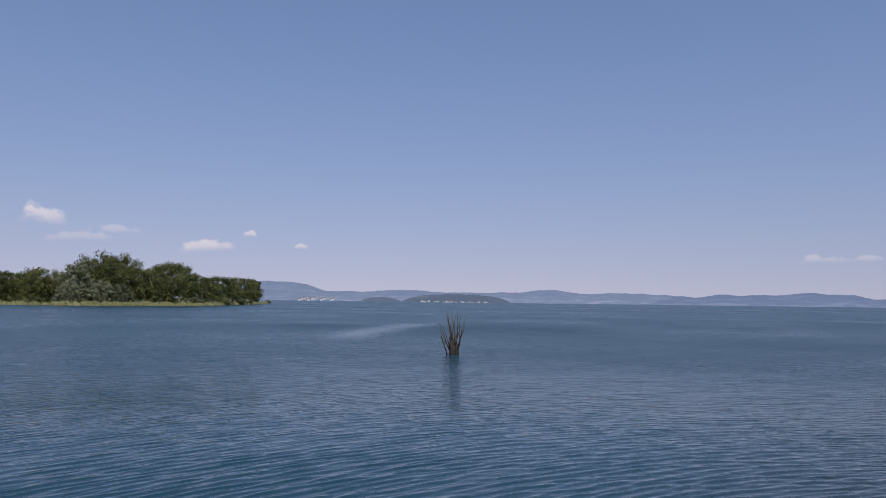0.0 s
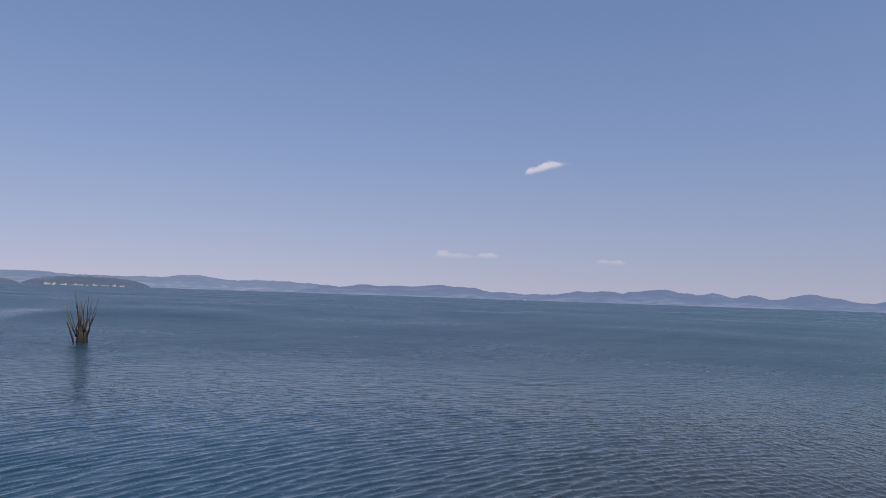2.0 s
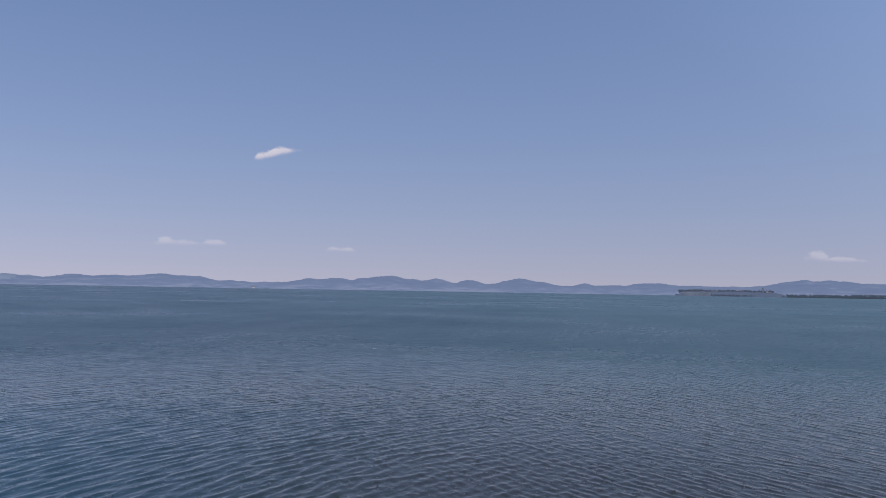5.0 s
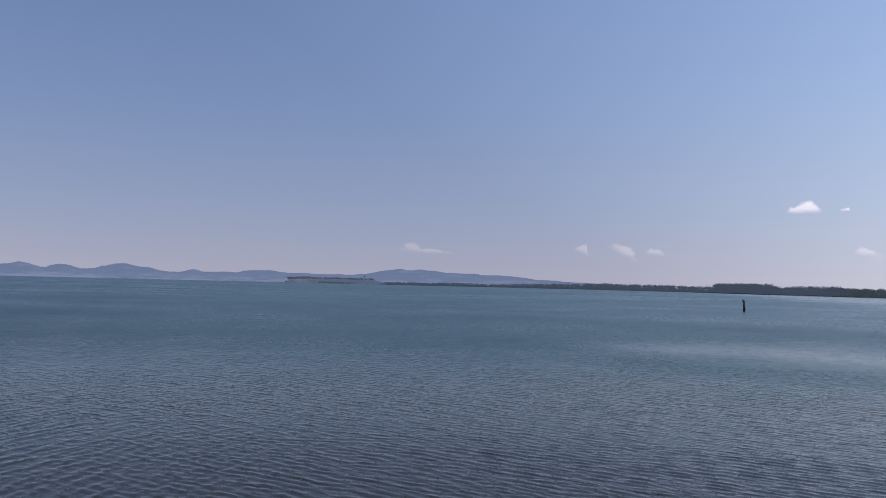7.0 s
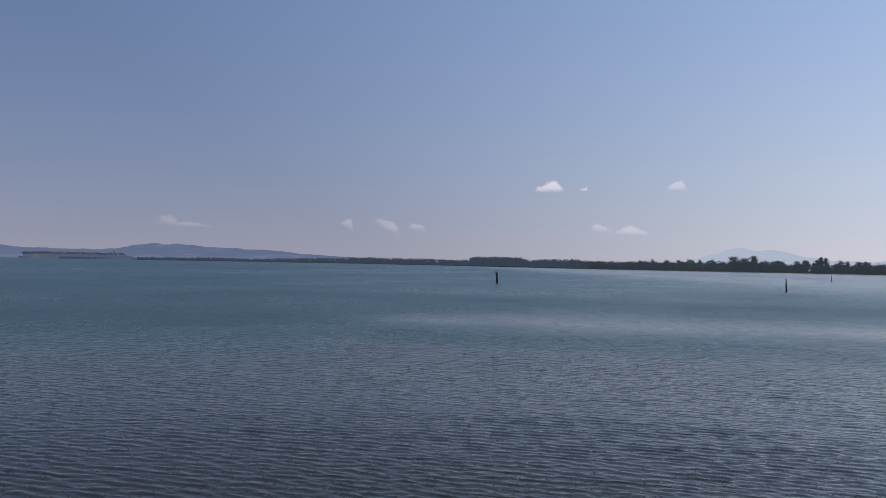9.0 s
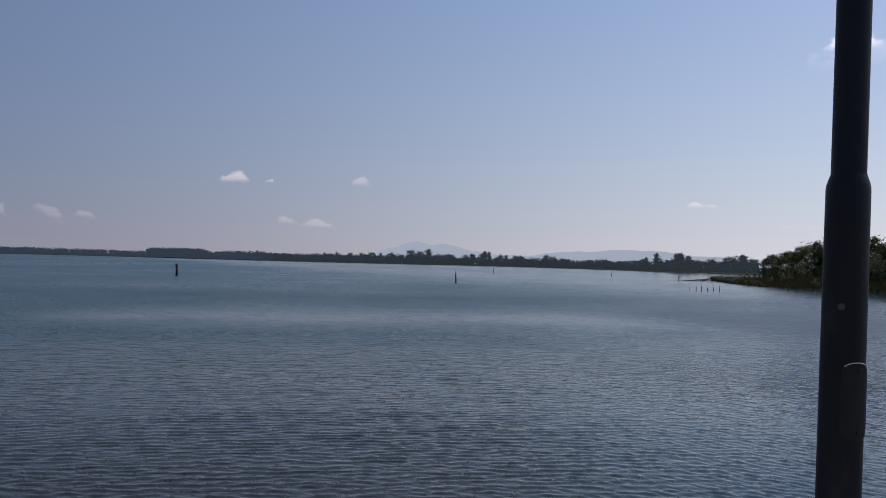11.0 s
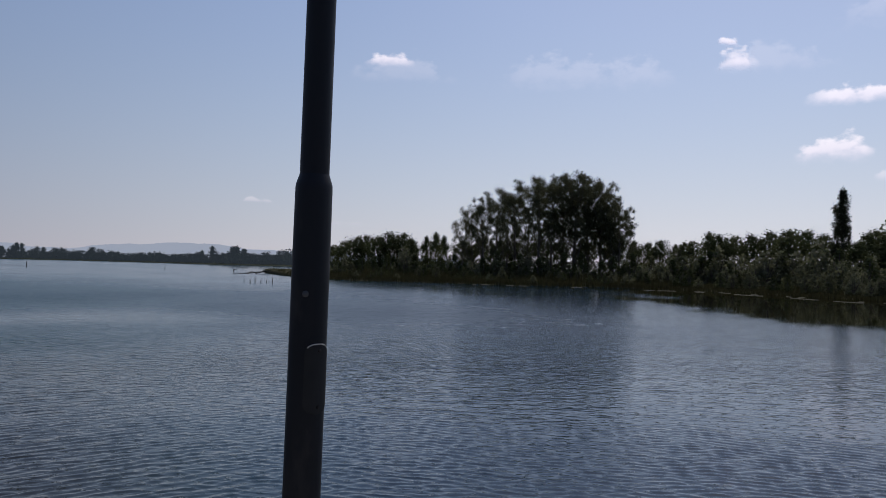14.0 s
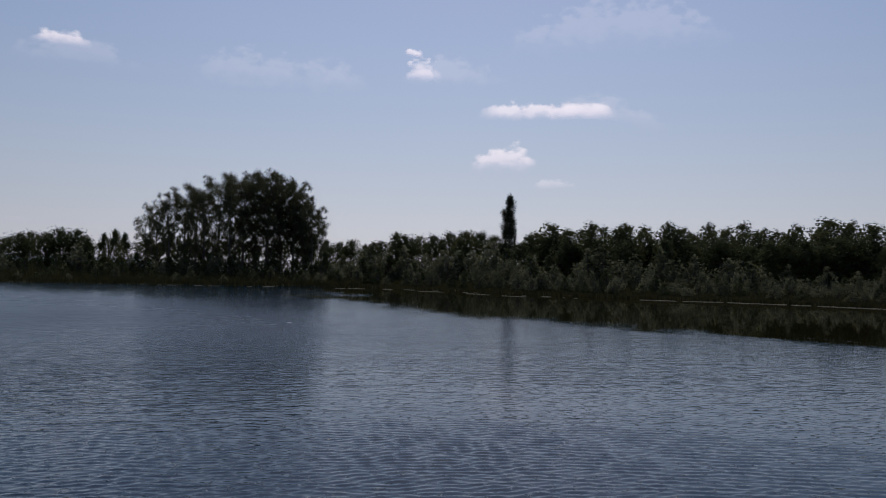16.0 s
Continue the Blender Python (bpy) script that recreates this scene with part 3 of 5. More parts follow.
def lake():
    """One sheet to the horizon. Ripples stand on it where the view comes near; further out they are too small to stand."""
    rng = np.random.default_rng(2)
    th = np.radians(np.concatenate([np.arange(-198, 32, STEP_TURN), np.arange(32, 162, 5.0)]))
    rad = np.concatenate([[0.02, 3.0, 6.0], np.arange(9.3, 16, STEP_OUT), np.arange(16, 26, 1.9 * STEP_OUT), np.arange(26, 42, 10 * STEP_OUT), 42 * 1.075 ** np.arange(0, 66)])
    rad = rad[rad < 4900]
    r, t = np.meshgrid(rad, th)
    x, y = -np.sin(t) * r, np.cos(t) * r
    az = np.degrees(t)
    wind = wind_on(x, y, rng)
    z = np.zeros_like(x)
    cell = np.maximum(r * math.radians(STEP_TURN), STEP_OUT * np.interp(r, [15, 16, 26, 27], [1, 1.9, 1.9, 10]))
    # the first set rules the open lake, the second the bay, and a third of short ripples the lee of the bank
    first = 1 - smooth(-az, 28, 75)
    second = 0.14 + 0.86 * smooth(-az, 22, 62) - 0.8 * smooth(-az, 115, 150)
    third = 0.3 * smooth(-az, 75, 110) + 1.1 * smooth(-az, 112, 145)
    cx, cy = x - ARC_CENTRE[0], y - ARC_CENTRE[1]
    bowed, arc = np.hypot(cx, cy), 18.0 * np.arctan2(cy, cx)
    # each set has long and short ripples; crests stand sharp and narrow over broad flat troughs
    for direct, stray, share, low, p, q in ((0, 9, first, 0.24, bowed, arc), (-18, 14, second, 0.155, x, y), (115, 18, third, 0.12, x, y)):
        for shrink, count in ((1.0, 22), (0.55, 18)):
            wave, quarter = np.zeros_like(x), np.zeros_like(x)
            for i in range(count):
                length = low * shrink * 2.0 ** ((i + rng.random()) / count)
                a = math.radians(direct + rng.normal() * stray)
                k = 2 * math.pi / length
                ph = k * (p * math.cos(a) + q * math.sin(a)) + rng.random() * 6.283
                seen = smooth(length / cell, 2.3, 3.6)
                wave += seen * np.sin(ph)
                quarter += seen * np.cos(ph)
            # even out the groups: a steady breeze keeps the ripples alike
            wave = 1.25 * wave / np.sqrt(0.35 * count / 2 + 0.65 * (wave ** 2 + quarter ** 2) / 2 + 1e-6)
            z += share * STEEP * low * shrink ** 1.5 * np.exp(0.6 * (np.minimum(wave, 2.2) - 1.0))
    z *= wind * smooth(r, 7, 9.5) * (1 - smooth(r, 16, 26))
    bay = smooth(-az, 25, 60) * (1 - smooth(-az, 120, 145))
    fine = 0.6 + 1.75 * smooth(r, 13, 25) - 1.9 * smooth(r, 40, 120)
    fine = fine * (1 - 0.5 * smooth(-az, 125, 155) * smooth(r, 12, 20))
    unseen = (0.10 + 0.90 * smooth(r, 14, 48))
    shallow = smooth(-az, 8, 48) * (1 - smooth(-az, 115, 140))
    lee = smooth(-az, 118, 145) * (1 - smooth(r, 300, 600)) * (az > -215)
    # shallows by the quay, then calm water coloured like the bank it mirrors
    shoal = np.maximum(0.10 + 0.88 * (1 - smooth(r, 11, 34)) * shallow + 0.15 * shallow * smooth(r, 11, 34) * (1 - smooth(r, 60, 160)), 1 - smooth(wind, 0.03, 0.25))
    nt, nr_ = x.shape
    me = bpy.data.meshes.new("water")
    idx = np.arange(nt * nr_).reshape(nt, nr_)
    quads = np.stack([idx[:, :-1], np.roll(idx, -1, 0)[:, :-1], np.roll(idx, -1, 0)[:, 1:], idx[:, 1:]], -1).reshape(-1, 4)[:, ::-1]
    me.vertices.add(nt * nr_)
    me.vertices.foreach_set("co", np.stack([x, y, z], -1).astype(np.float32).ravel())
    me.loops.add(quads.size)
    me.loops.foreach_set("vertex_index", quads.astype(np.int32).ravel())
    me.polygons.add(len(quads))
    me.polygons.foreach_set("loop_start", np.arange(0, quads.size, 4, dtype=np.int32))
    me.polygons.foreach_set("use_smooth", np.ones(len(quads), dtype=bool))
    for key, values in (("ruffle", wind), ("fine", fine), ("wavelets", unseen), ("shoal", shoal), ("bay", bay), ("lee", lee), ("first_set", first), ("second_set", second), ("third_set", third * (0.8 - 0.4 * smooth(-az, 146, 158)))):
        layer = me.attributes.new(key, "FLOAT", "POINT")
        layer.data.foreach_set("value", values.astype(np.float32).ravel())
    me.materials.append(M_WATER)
    me.update()
    me.validate()
    return tagged(new("water", me), "blue-grey rippled lake water under a light breeze", "water", kind="structure")


STEP_TURN, STEP_OUT, STEEP = 0.25, 0.046, 0.060


def land(name, near, far, az0, az1, step, rise, material, label, lift=1.0, seed=3):
    """A low bank between two shore lines given as functions of heading: it climbs from under the water to its crown."""
    b = Build()
    n = int(abs(az1 - az0) / step) + 1
    prof = [(0.0, -0.35), (0.006, 0.10), (0.02, 0.35), (0.06, 0.7), (0.15, 1.0), (0.4, 1.25), (0.75, 1.1), (1.0, -0.3)]
    for i in range(n):
        az = az0 + (az1 - az0) * i / (n - 1)
        d0, d1 = near(az), far(az)
        d0 += 1.6 * noise.noise((az * 1.1, seed, 0)) * d0 / 120 + 0.5 * noise.noise((az * 4.3, seed, 5)) * d0 / 120
        for s, z in prof:
            d = d0 + (d1 - d0) * s
            zz = z * rise * lift + (0.25 * noise.noise((az * 0.9, s * 9, seed)) if 0.02 < s < 1 else 0)
            b.v.append(at(az, d, zz))
    m = len(prof)
    for i in range(n - 1):
        for k in range(m - 1):
            b.f.append((i * m + k, (i + 1) * m + k, (i + 1) * m + k + 1, i * m + k + 1))
    return tagged(new(name, b.mesh(name, material, True)), label, "ground", kind="structure")


lake()

# the near bank, from its tip round behind the lens
near_bank = curve([(-232, 72), (-215, 77), (-200, 83), (-195, 84), (-190, 87), (-186, 89), (-182.5, 90), (-178.6, 92), (-174.6, 96), (-170.6, 101), (-166, 111), (-160, 121), (-155, 123), (-150, 122), (-144.5, 127), (-140, 132), (-136.5, 138), (-134, 150), (-132.2, 175), (-131.0, 205)])
near_bank_back = curve([(-232, 420), (-160, 420), (-145, 330), (-138, 270), (-134, 240), (-132, 222), (-131.0, 208)])
land("ground", near_bank, near_bank_back, -232, -131.0, 0.4, 0.9, M_MUD, "muddy green lake bank under reeds and scrub")

left_bank = curve([(12.3, 660), (12.8, 540), (13.5, 470), (15.4, 385), (17, 345), (19.1, 322), (22.7, 308), (26, 310), (29.5, 318), (45, 330), (60, 340)])
left_bank_back = curve([(12.3, 672), (13, 690), (15, 720), (20, 760), (60, 800)])
land("ground", left_bank, left_bank_back, 12.3, 60, 0.25, 0.9, M_SOIL, "grassy spit of land below a wood", seed=8)

far_shore = curve([(-150, 460), (-140, 470), (-131, 505), (-126, 565), (-122.3, 680), (-118.4, 820), (-114.4, 900), (-110, 920), (-105, 960), (-100, 1080), (-96, 1280), (-92, 1620), (-88, 2100), (-84, 2500), (-76, 2750), (-67.5, 2900)])
land("ground", far_shore, lambda az: far_shore(az) + 500, -150, -67.5, 0.4, 1.6, M_FARSOIL, "low far shore with reeds at the water", seed=12)


# ---------------------------------------------------------------- far hills
def range_of_hills(name, hills, az0, az1, d0, d1, material, label, floor_el=0.38, seed=1):
    """A chain of hills: each is a heading, the elevation of its top and its half width in degrees."""
    b = Build()
    steps = int(abs(az1 - az0) / 0.12)
    layers = 12
    for i in range(steps + 1):
        az = az0 + (az1 - az0) * i / steps
        s = sum((max(0.0, el) * math.exp(-0.5 * ((az - a) / (1.75 * w)) ** 2)) ** 7 for a, el, w in hills)
        el = s ** (1 / 7)
        el = (el ** 4 + floor_el ** 4) ** 0.25
        edge = min(1, abs(az - az0) / 1.5, abs(az - az1) / 1.5)
        el = el * edge + 0.06 * noise.noise((az * 0.5, seed, 0)) + 0.06 * noise.noise((az * 1.3, seed, 4)) + 0.03 * noise.noise((az * 3.7, seed, 6)) + 0.03 * noise.noise((az * 8, seed, 2))
        top = max(0.5, up(el, d1))
        for k in range(layers + 1):
            q = k / layers
            d = d0 + (d1 - d0) * q
            z = top * (q ** 0.75) * (1 + 0.22 * (1 - q) * noise.noise((az * 0.9, q * 5, seed)))
            b.v.append(at(az, d, z if k else -1))
        b.v.append(at(az, d1 + 60, -1))
    m = layers + 2
    for i in range(steps):
        for k in range(m - 1):
            b.f.append((i * m + k, (i + 1) * m + k, (i + 1) * m + k + 1, i * m + k + 1))
    return tagged(new(name, b.mesh(name, material, True)), label, "hills", kind="structure")


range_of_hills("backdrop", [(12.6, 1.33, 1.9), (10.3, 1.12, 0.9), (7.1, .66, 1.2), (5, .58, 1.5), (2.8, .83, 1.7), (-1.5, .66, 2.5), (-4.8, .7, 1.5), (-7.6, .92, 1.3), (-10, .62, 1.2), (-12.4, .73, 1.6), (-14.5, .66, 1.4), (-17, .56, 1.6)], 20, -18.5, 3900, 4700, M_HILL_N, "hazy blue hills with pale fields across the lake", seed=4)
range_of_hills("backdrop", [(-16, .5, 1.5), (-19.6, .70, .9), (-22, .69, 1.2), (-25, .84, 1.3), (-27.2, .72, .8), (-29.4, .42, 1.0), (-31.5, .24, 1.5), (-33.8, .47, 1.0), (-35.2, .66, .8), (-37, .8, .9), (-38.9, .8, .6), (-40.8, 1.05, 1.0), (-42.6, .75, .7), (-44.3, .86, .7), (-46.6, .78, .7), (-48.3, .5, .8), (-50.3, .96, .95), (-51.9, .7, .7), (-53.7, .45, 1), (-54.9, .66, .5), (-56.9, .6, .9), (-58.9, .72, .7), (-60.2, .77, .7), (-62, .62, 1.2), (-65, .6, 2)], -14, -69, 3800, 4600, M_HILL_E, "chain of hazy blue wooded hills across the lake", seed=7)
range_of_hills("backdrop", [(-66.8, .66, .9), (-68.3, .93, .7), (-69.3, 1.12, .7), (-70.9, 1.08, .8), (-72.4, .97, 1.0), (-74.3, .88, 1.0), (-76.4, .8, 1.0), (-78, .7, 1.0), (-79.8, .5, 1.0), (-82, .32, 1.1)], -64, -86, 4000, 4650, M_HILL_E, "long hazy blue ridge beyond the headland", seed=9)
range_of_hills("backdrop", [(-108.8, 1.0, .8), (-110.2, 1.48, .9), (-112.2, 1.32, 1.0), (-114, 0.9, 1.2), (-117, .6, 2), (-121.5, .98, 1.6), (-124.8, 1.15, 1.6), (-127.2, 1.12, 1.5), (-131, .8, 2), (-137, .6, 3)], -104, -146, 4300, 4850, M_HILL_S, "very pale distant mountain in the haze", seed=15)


def mound(name, az, d, half, top, material, label, seed, flat=2.4):
    """A low island or headland: a long rounded back with a rough top."""
    b = Build()
    nx, ny = 48, 8
    for i in range(nx + 1):
        u = -1 + 2 * i / nx
        for j in range(ny + 1):
            v = -1 + 2 * j / ny
            z = top * max(0, 1 - abs(u) ** flat) ** 0.6 * max(0, 1 - v * v) ** 0.6
            z *= 1 + 0.16 * noise.noise((u * 9, v * 2, seed)) + 0.1 * noise.noise((u * 30, v * 4, seed))
            b.v.append((u * half, v * half * 0.25, z - 0.8))
    for i in range(nx):
        for j in range(ny):
            q = i * (ny + 1) + j
            b.f.append((q, q + ny + 1, q + ny + 2, q + 1))
    ob = new(name, b.mesh(name, material, True))
    ob.matrix_basis = Matrix.Translation(at(az, d)) @ Matrix.Rotation(radians(az), 4, "Z")
    return tagged(ob, label, "island", kind="structure")


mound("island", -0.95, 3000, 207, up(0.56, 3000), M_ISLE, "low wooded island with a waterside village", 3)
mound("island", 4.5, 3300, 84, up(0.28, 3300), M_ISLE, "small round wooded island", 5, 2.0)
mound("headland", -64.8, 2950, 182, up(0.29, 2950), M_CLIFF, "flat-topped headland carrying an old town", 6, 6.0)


def house(w, depth, h, roof, wall_mat, name="house", label="small pale plastered house with a clay roof", category="house"):
    root = thing(name, Matrix.Identity(4), label, category)
    part("wall", Build().box(-w / 2, -depth / 2, -2, w / 2, depth / 2, h).mesh("house_wall", wall_mat), root)
    b = Build()
    e = 0.4
    b.v = [(-w / 2 - e, -depth / 2 - e, h), (w / 2 + e, -depth / 2 - e, h), (w / 2 + e, depth / 2 + e, h), (-w / 2 - e, depth / 2 + e, h), (-w / 2 - e, 0, h + roof), (w / 2 + e, 0, h + roof)]
    b.f = [(0, 1, 5, 4), (2, 3, 4, 5), (0, 4, 3), (1, 2, 5), (3, 2, 1, 0)]
    part("roof", b.mesh("house_roof", M_ROOF), root)
    return root


def village(models, spots, group):
    """Houses at headings, distances, foot heights and scales."""
    used = set()
    rng = random.Random(5)
    for i, (az, d, z, s) in enumerate(spots):
        mdl = models[i % len(models)]
        m = Matrix.Translation(at(az, d, z)) @ Matrix.Rotation(radians(az + rng.uniform(-12, 12)), 4, "Z") @ Matrix.Diagonal((s, s, s, 1))
        if mdl.name in used:
            tagged(copy_thing(mdl, m), "", "", group)
        else:
            used.add(mdl.name)
            mdl.matrix_basis = m
            tagged(mdl, "", "", group)


vr = random.Random(11)
village([house(11, 8, 7, 3, M_WALL), house(15, 8, 5, 2.6, M_WALL), house(8, 7, 9, 2.4, M_WALL)],
        [(1.55 - 0.2 * i + vr.uniform(-0.22, 0.22), 2945 + vr.uniform(-4, 4), 0.5, vr.uniform(0.45, 0.9)) for i in range(24)], "island village houses")
village([house(12, 8, 7, 3, M_WALL), house(9, 8, 9, 3, M_WALL)],
        [(10.4 - 0.19 * i + vr.uniform(-0.08, 0.08), 3850 + 30 * (i % 4), 1 + 3.2 * (i % 4), vr.uniform(0.8, 1.2)) for i in range(14)], "shore town houses")
village([house(13, 9, 7, 3, M_STONE), house(18, 9, 6, 3, M_STONE)],
        [(-62.2 - 0.44 * i + vr.uniform(-0.12, 0.12), 2950, up(0.24, 2950), vr.uniform(0.55, 0.95)) for i in range(10)]
        + [(-67.1 - 0.17 * i, 2935, up(0.30 - 0.055 * i, 2935) - 4, 0.7) for i in range(6)], "headland town houses")
village([house(14, 8, 6, 2.5, M_WALL)], [(-31.2, 3760, 0.6, 0.9)], "shore houses")

tower = thing("bell_tower", Matrix.Translation(at(-66.85, 2950, up(0.2, 2950))) @ Matrix.Rotation(radians(-66.85), 4, "Z"), "slim stone bell tower over the old town", "tower")
part("shaft", Build().box(-3, -3, -4, 3, 3, 15).mesh("tower_shaft", M_STONE), tower)
part("cap", Build().tube([(0, 0, 15), (0, 0, 20)], [4.2, 0.2], 4).mesh("tower_cap", M_ROOF), tower, "pointed clay cap")
rampart = thing("town_wall", Matrix.Translation(at(-62.6, 2900, 1)) @ Matrix.Rotation(radians(-62.6), 4, "Z"), "grey stone rampart above the lake", "wall")
part("wall", Build().box(-46, -3, -2, 46, 3, 13).mesh("rampart_wall", M_STONE), rampart)
mer = Build()
for k in range(12):
    mer.box(-45 + 8 * k, -3, 13, -42 + 8 * k, 3, 14.4)
part("battlement", mer.mesh("rampart_teeth", M_STONE), rampart)


# ---------------------------------------------------------------- far trees
tr = random.Random(21)
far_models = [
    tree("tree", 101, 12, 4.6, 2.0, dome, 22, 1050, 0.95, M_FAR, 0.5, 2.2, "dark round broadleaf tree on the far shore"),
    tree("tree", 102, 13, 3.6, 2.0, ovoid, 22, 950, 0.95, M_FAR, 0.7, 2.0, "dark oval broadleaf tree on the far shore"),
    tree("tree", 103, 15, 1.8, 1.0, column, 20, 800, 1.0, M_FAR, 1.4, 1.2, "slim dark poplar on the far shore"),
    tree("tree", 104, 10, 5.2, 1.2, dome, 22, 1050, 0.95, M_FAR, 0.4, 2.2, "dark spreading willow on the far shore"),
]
far_spots = [[], [], [], []]
# (heading from, heading to, elevation of the tops, count, model weights)
for a0, a1, e, n, kinds in [
    (-133.8, -127.3, 1.02, 20, (0, 1, 0, 3)), (-126.8, -126.2, 0.88, 2, (0, 1)), (-126, -121.5, 0.46, 12, (0, 3)),
    (-121.5, -117.6, 0.70, 13, (0, 3, 0)), (-117.5, -116, 0.62, 5, (0, 3)), (-115.6, -114.1, 0.86, 6, (1, 2, 1)),
    (-114, -111.4, 0.62, 9, (0, 3)), (-111.2, -109.2, 0.95, 9, (0, 0, 3)), (-109.1, -103.5, 0.62, 20, (0, 1, 3)), (-103.4, -99, 0.46, 16, (0, 3)),
]:
    for i in range(n):
        az = a0 + (a1 - a0) * (i + tr.uniform(0.1, 0.9)) / n
        d = far_shore(az) + tr.uniform(25, 90)
        k = tr.choice(kinds)
        h = up(e * tr.uniform(0.5, 1.14), d) - 1.5
        hm = (12, 13, 15, 10)[k]
        far_spots[k].append((at(az, d, 1.2), tr.uniform(0, 6.28), h / hm, h / hm * tr.uniform(0.85, 1.2)))
for mdl, sp in zip(far_models, far_spots):
    plant(mdl, sp, "far shore trees")


def far_wood(name, az0, az1, el_of, depth, n, size, label, seed, shore=far_shore, low=0.25, material=M_FAR):
    """A wood too far off to count its trees: a crowd of leaf clumps on the shore."""
    rng = np.random.default_rng(seed)
    centres, spread = [], []
    for i in range(n):
        az = az0 + (az1 - az0) * rng.random()
        d = shore(az) + 20 + depth * rng.random()
        top = max(2.5, up(el_of(az), d))
        s = d / 1000.0
        centres.append(at(az, d, top * (low + (0.9 - low) * rng.random())))
        spread.append(max(1.2, min(top * 0.4, 5 * s)))
    b = Build().leaves(rng, centres, spread, n * 12, size)
    return tagged(new(name, b.mesh(name, material)), label, "wood", kind="stuff")


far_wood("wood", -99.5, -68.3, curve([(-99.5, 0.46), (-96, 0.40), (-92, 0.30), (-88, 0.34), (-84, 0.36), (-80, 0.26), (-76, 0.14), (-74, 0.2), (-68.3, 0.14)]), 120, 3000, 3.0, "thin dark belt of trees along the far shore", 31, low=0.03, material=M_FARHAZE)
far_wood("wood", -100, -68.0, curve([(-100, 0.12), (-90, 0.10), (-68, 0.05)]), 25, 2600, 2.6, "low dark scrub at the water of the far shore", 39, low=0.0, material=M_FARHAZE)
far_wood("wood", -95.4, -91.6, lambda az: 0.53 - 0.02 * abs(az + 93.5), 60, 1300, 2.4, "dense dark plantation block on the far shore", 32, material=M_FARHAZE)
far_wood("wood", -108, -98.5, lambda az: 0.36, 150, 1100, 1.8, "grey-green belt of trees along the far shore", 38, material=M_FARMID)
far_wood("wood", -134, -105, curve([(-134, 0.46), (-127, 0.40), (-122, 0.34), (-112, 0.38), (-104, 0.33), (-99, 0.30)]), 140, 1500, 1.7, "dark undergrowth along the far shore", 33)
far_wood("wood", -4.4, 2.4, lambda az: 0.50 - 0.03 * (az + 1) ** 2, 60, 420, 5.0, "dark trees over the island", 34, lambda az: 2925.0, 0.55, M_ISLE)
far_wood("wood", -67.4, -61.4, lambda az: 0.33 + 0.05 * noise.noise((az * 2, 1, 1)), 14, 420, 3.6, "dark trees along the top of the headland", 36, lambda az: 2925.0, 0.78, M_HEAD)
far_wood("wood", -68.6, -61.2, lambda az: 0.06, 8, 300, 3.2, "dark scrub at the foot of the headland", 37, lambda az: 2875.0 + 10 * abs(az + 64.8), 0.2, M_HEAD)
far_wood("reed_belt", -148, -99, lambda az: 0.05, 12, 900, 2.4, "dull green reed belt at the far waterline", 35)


# ---------------------------------------------------------------- the wooded spit
lr = random.Random(4)
spit_models = [
    tree("tree", 201, 15, 6.2, 2.0, dome, 46, 11000, 0.40, M_LEAF_L, 0.5, 1.75, "large sunlit round broadleaf tree", fill=16),
    tree("tree", 202, 13, 5.0, 1.4, dome, 34, 3000, 0.62, M_LEAF_L, 0.6, 1.5, "sunlit green broadleaf tree of the spit", fill=10),
    tree("tree", 203, 12, 5.4, 1.0, dome, 40, 3300, 0.60, M_LEAF_LG, 0.5, 1.25, "silvery grey-green willow tree of the spit", fill=10),
    tree("tree", 204, 14, 5.6, 3.0, dome, 36, 6600, 0.42, M_LEAF_L, 0.6, 1.6, "tree with an open olive-green crown", gaps=0.06, fill=14),
]
hs = (15, 13, 12, 14)
spots = [[], [], [], []]


def spit_tree(k, az, e, back, wide=1.0):
    d = left_bank(az) + back
    h = up(e, d) - 0.9
    s = h / hs[k]
    spots[k].append((at(az, d, 0.8), lr.uniform(0, 6.28), s, s * wide))


for az, e, k, back, wide in [
    (23.1, 3.02, 0, 34, 1.15), (24.3, 2.75, 0, 30, 1.0), (22.0, 2.92, 0, 40, 1.0), (25.0, 2.3, 2, 22, 1.0),
    (21.4, 2.2, 1, 26, 0.9), (19.1, 2.66, 3, 26, 1.1), (18.3, 2.4, 3, 34, 1.0), (19.9, 2.45, 3, 40, 1.0),
    (17.6, 1.85, 1, 24, 1.0), (16.9, 1.62, 1, 22, 1.0), (16.2, 1.68, 1, 28, 1.0), (15.6, 1.62, 1, 24, 1.0), (14.9, 1.66, 3, 20, 0.9),
    (14.2, 1.62, 3, 24, 0.9), (13.7, 1.55, 3, 22, 0.9), (13.4, 1.3, 1, 26, 0.6), (20.5, 2.1, 1, 22, 1.0),
    (25.4, 1.15, 2, 12, 1.1), (23.4, 1.2, 2, 12, 1.2), (22.3, 1.0, 2, 11, 1.2), (20.0, 1.35, 1, 16, 0.9),
]:
    spit_tree(k, az, e, back, wide)
for i in range(11):
    az = 25.8 + i * 0.62 + lr.uniform(-0.2, 0.2)
    spit_tree(lr.choice((1, 1, 1, 0)), az, lr.uniform(1.65, 2.02), lr.uniform(22, 60), lr.uniform(0.8, 1.05))
for i in range(11):
    az = 13.6 + i * 1.5
    spit_tree(1, az, lr.uniform(1.2, 1.5), lr.uniform(45, 80), 1.2)
for mdl, sp in zip(spit_models, spots):
    plant(mdl, sp, "trees of the spit")

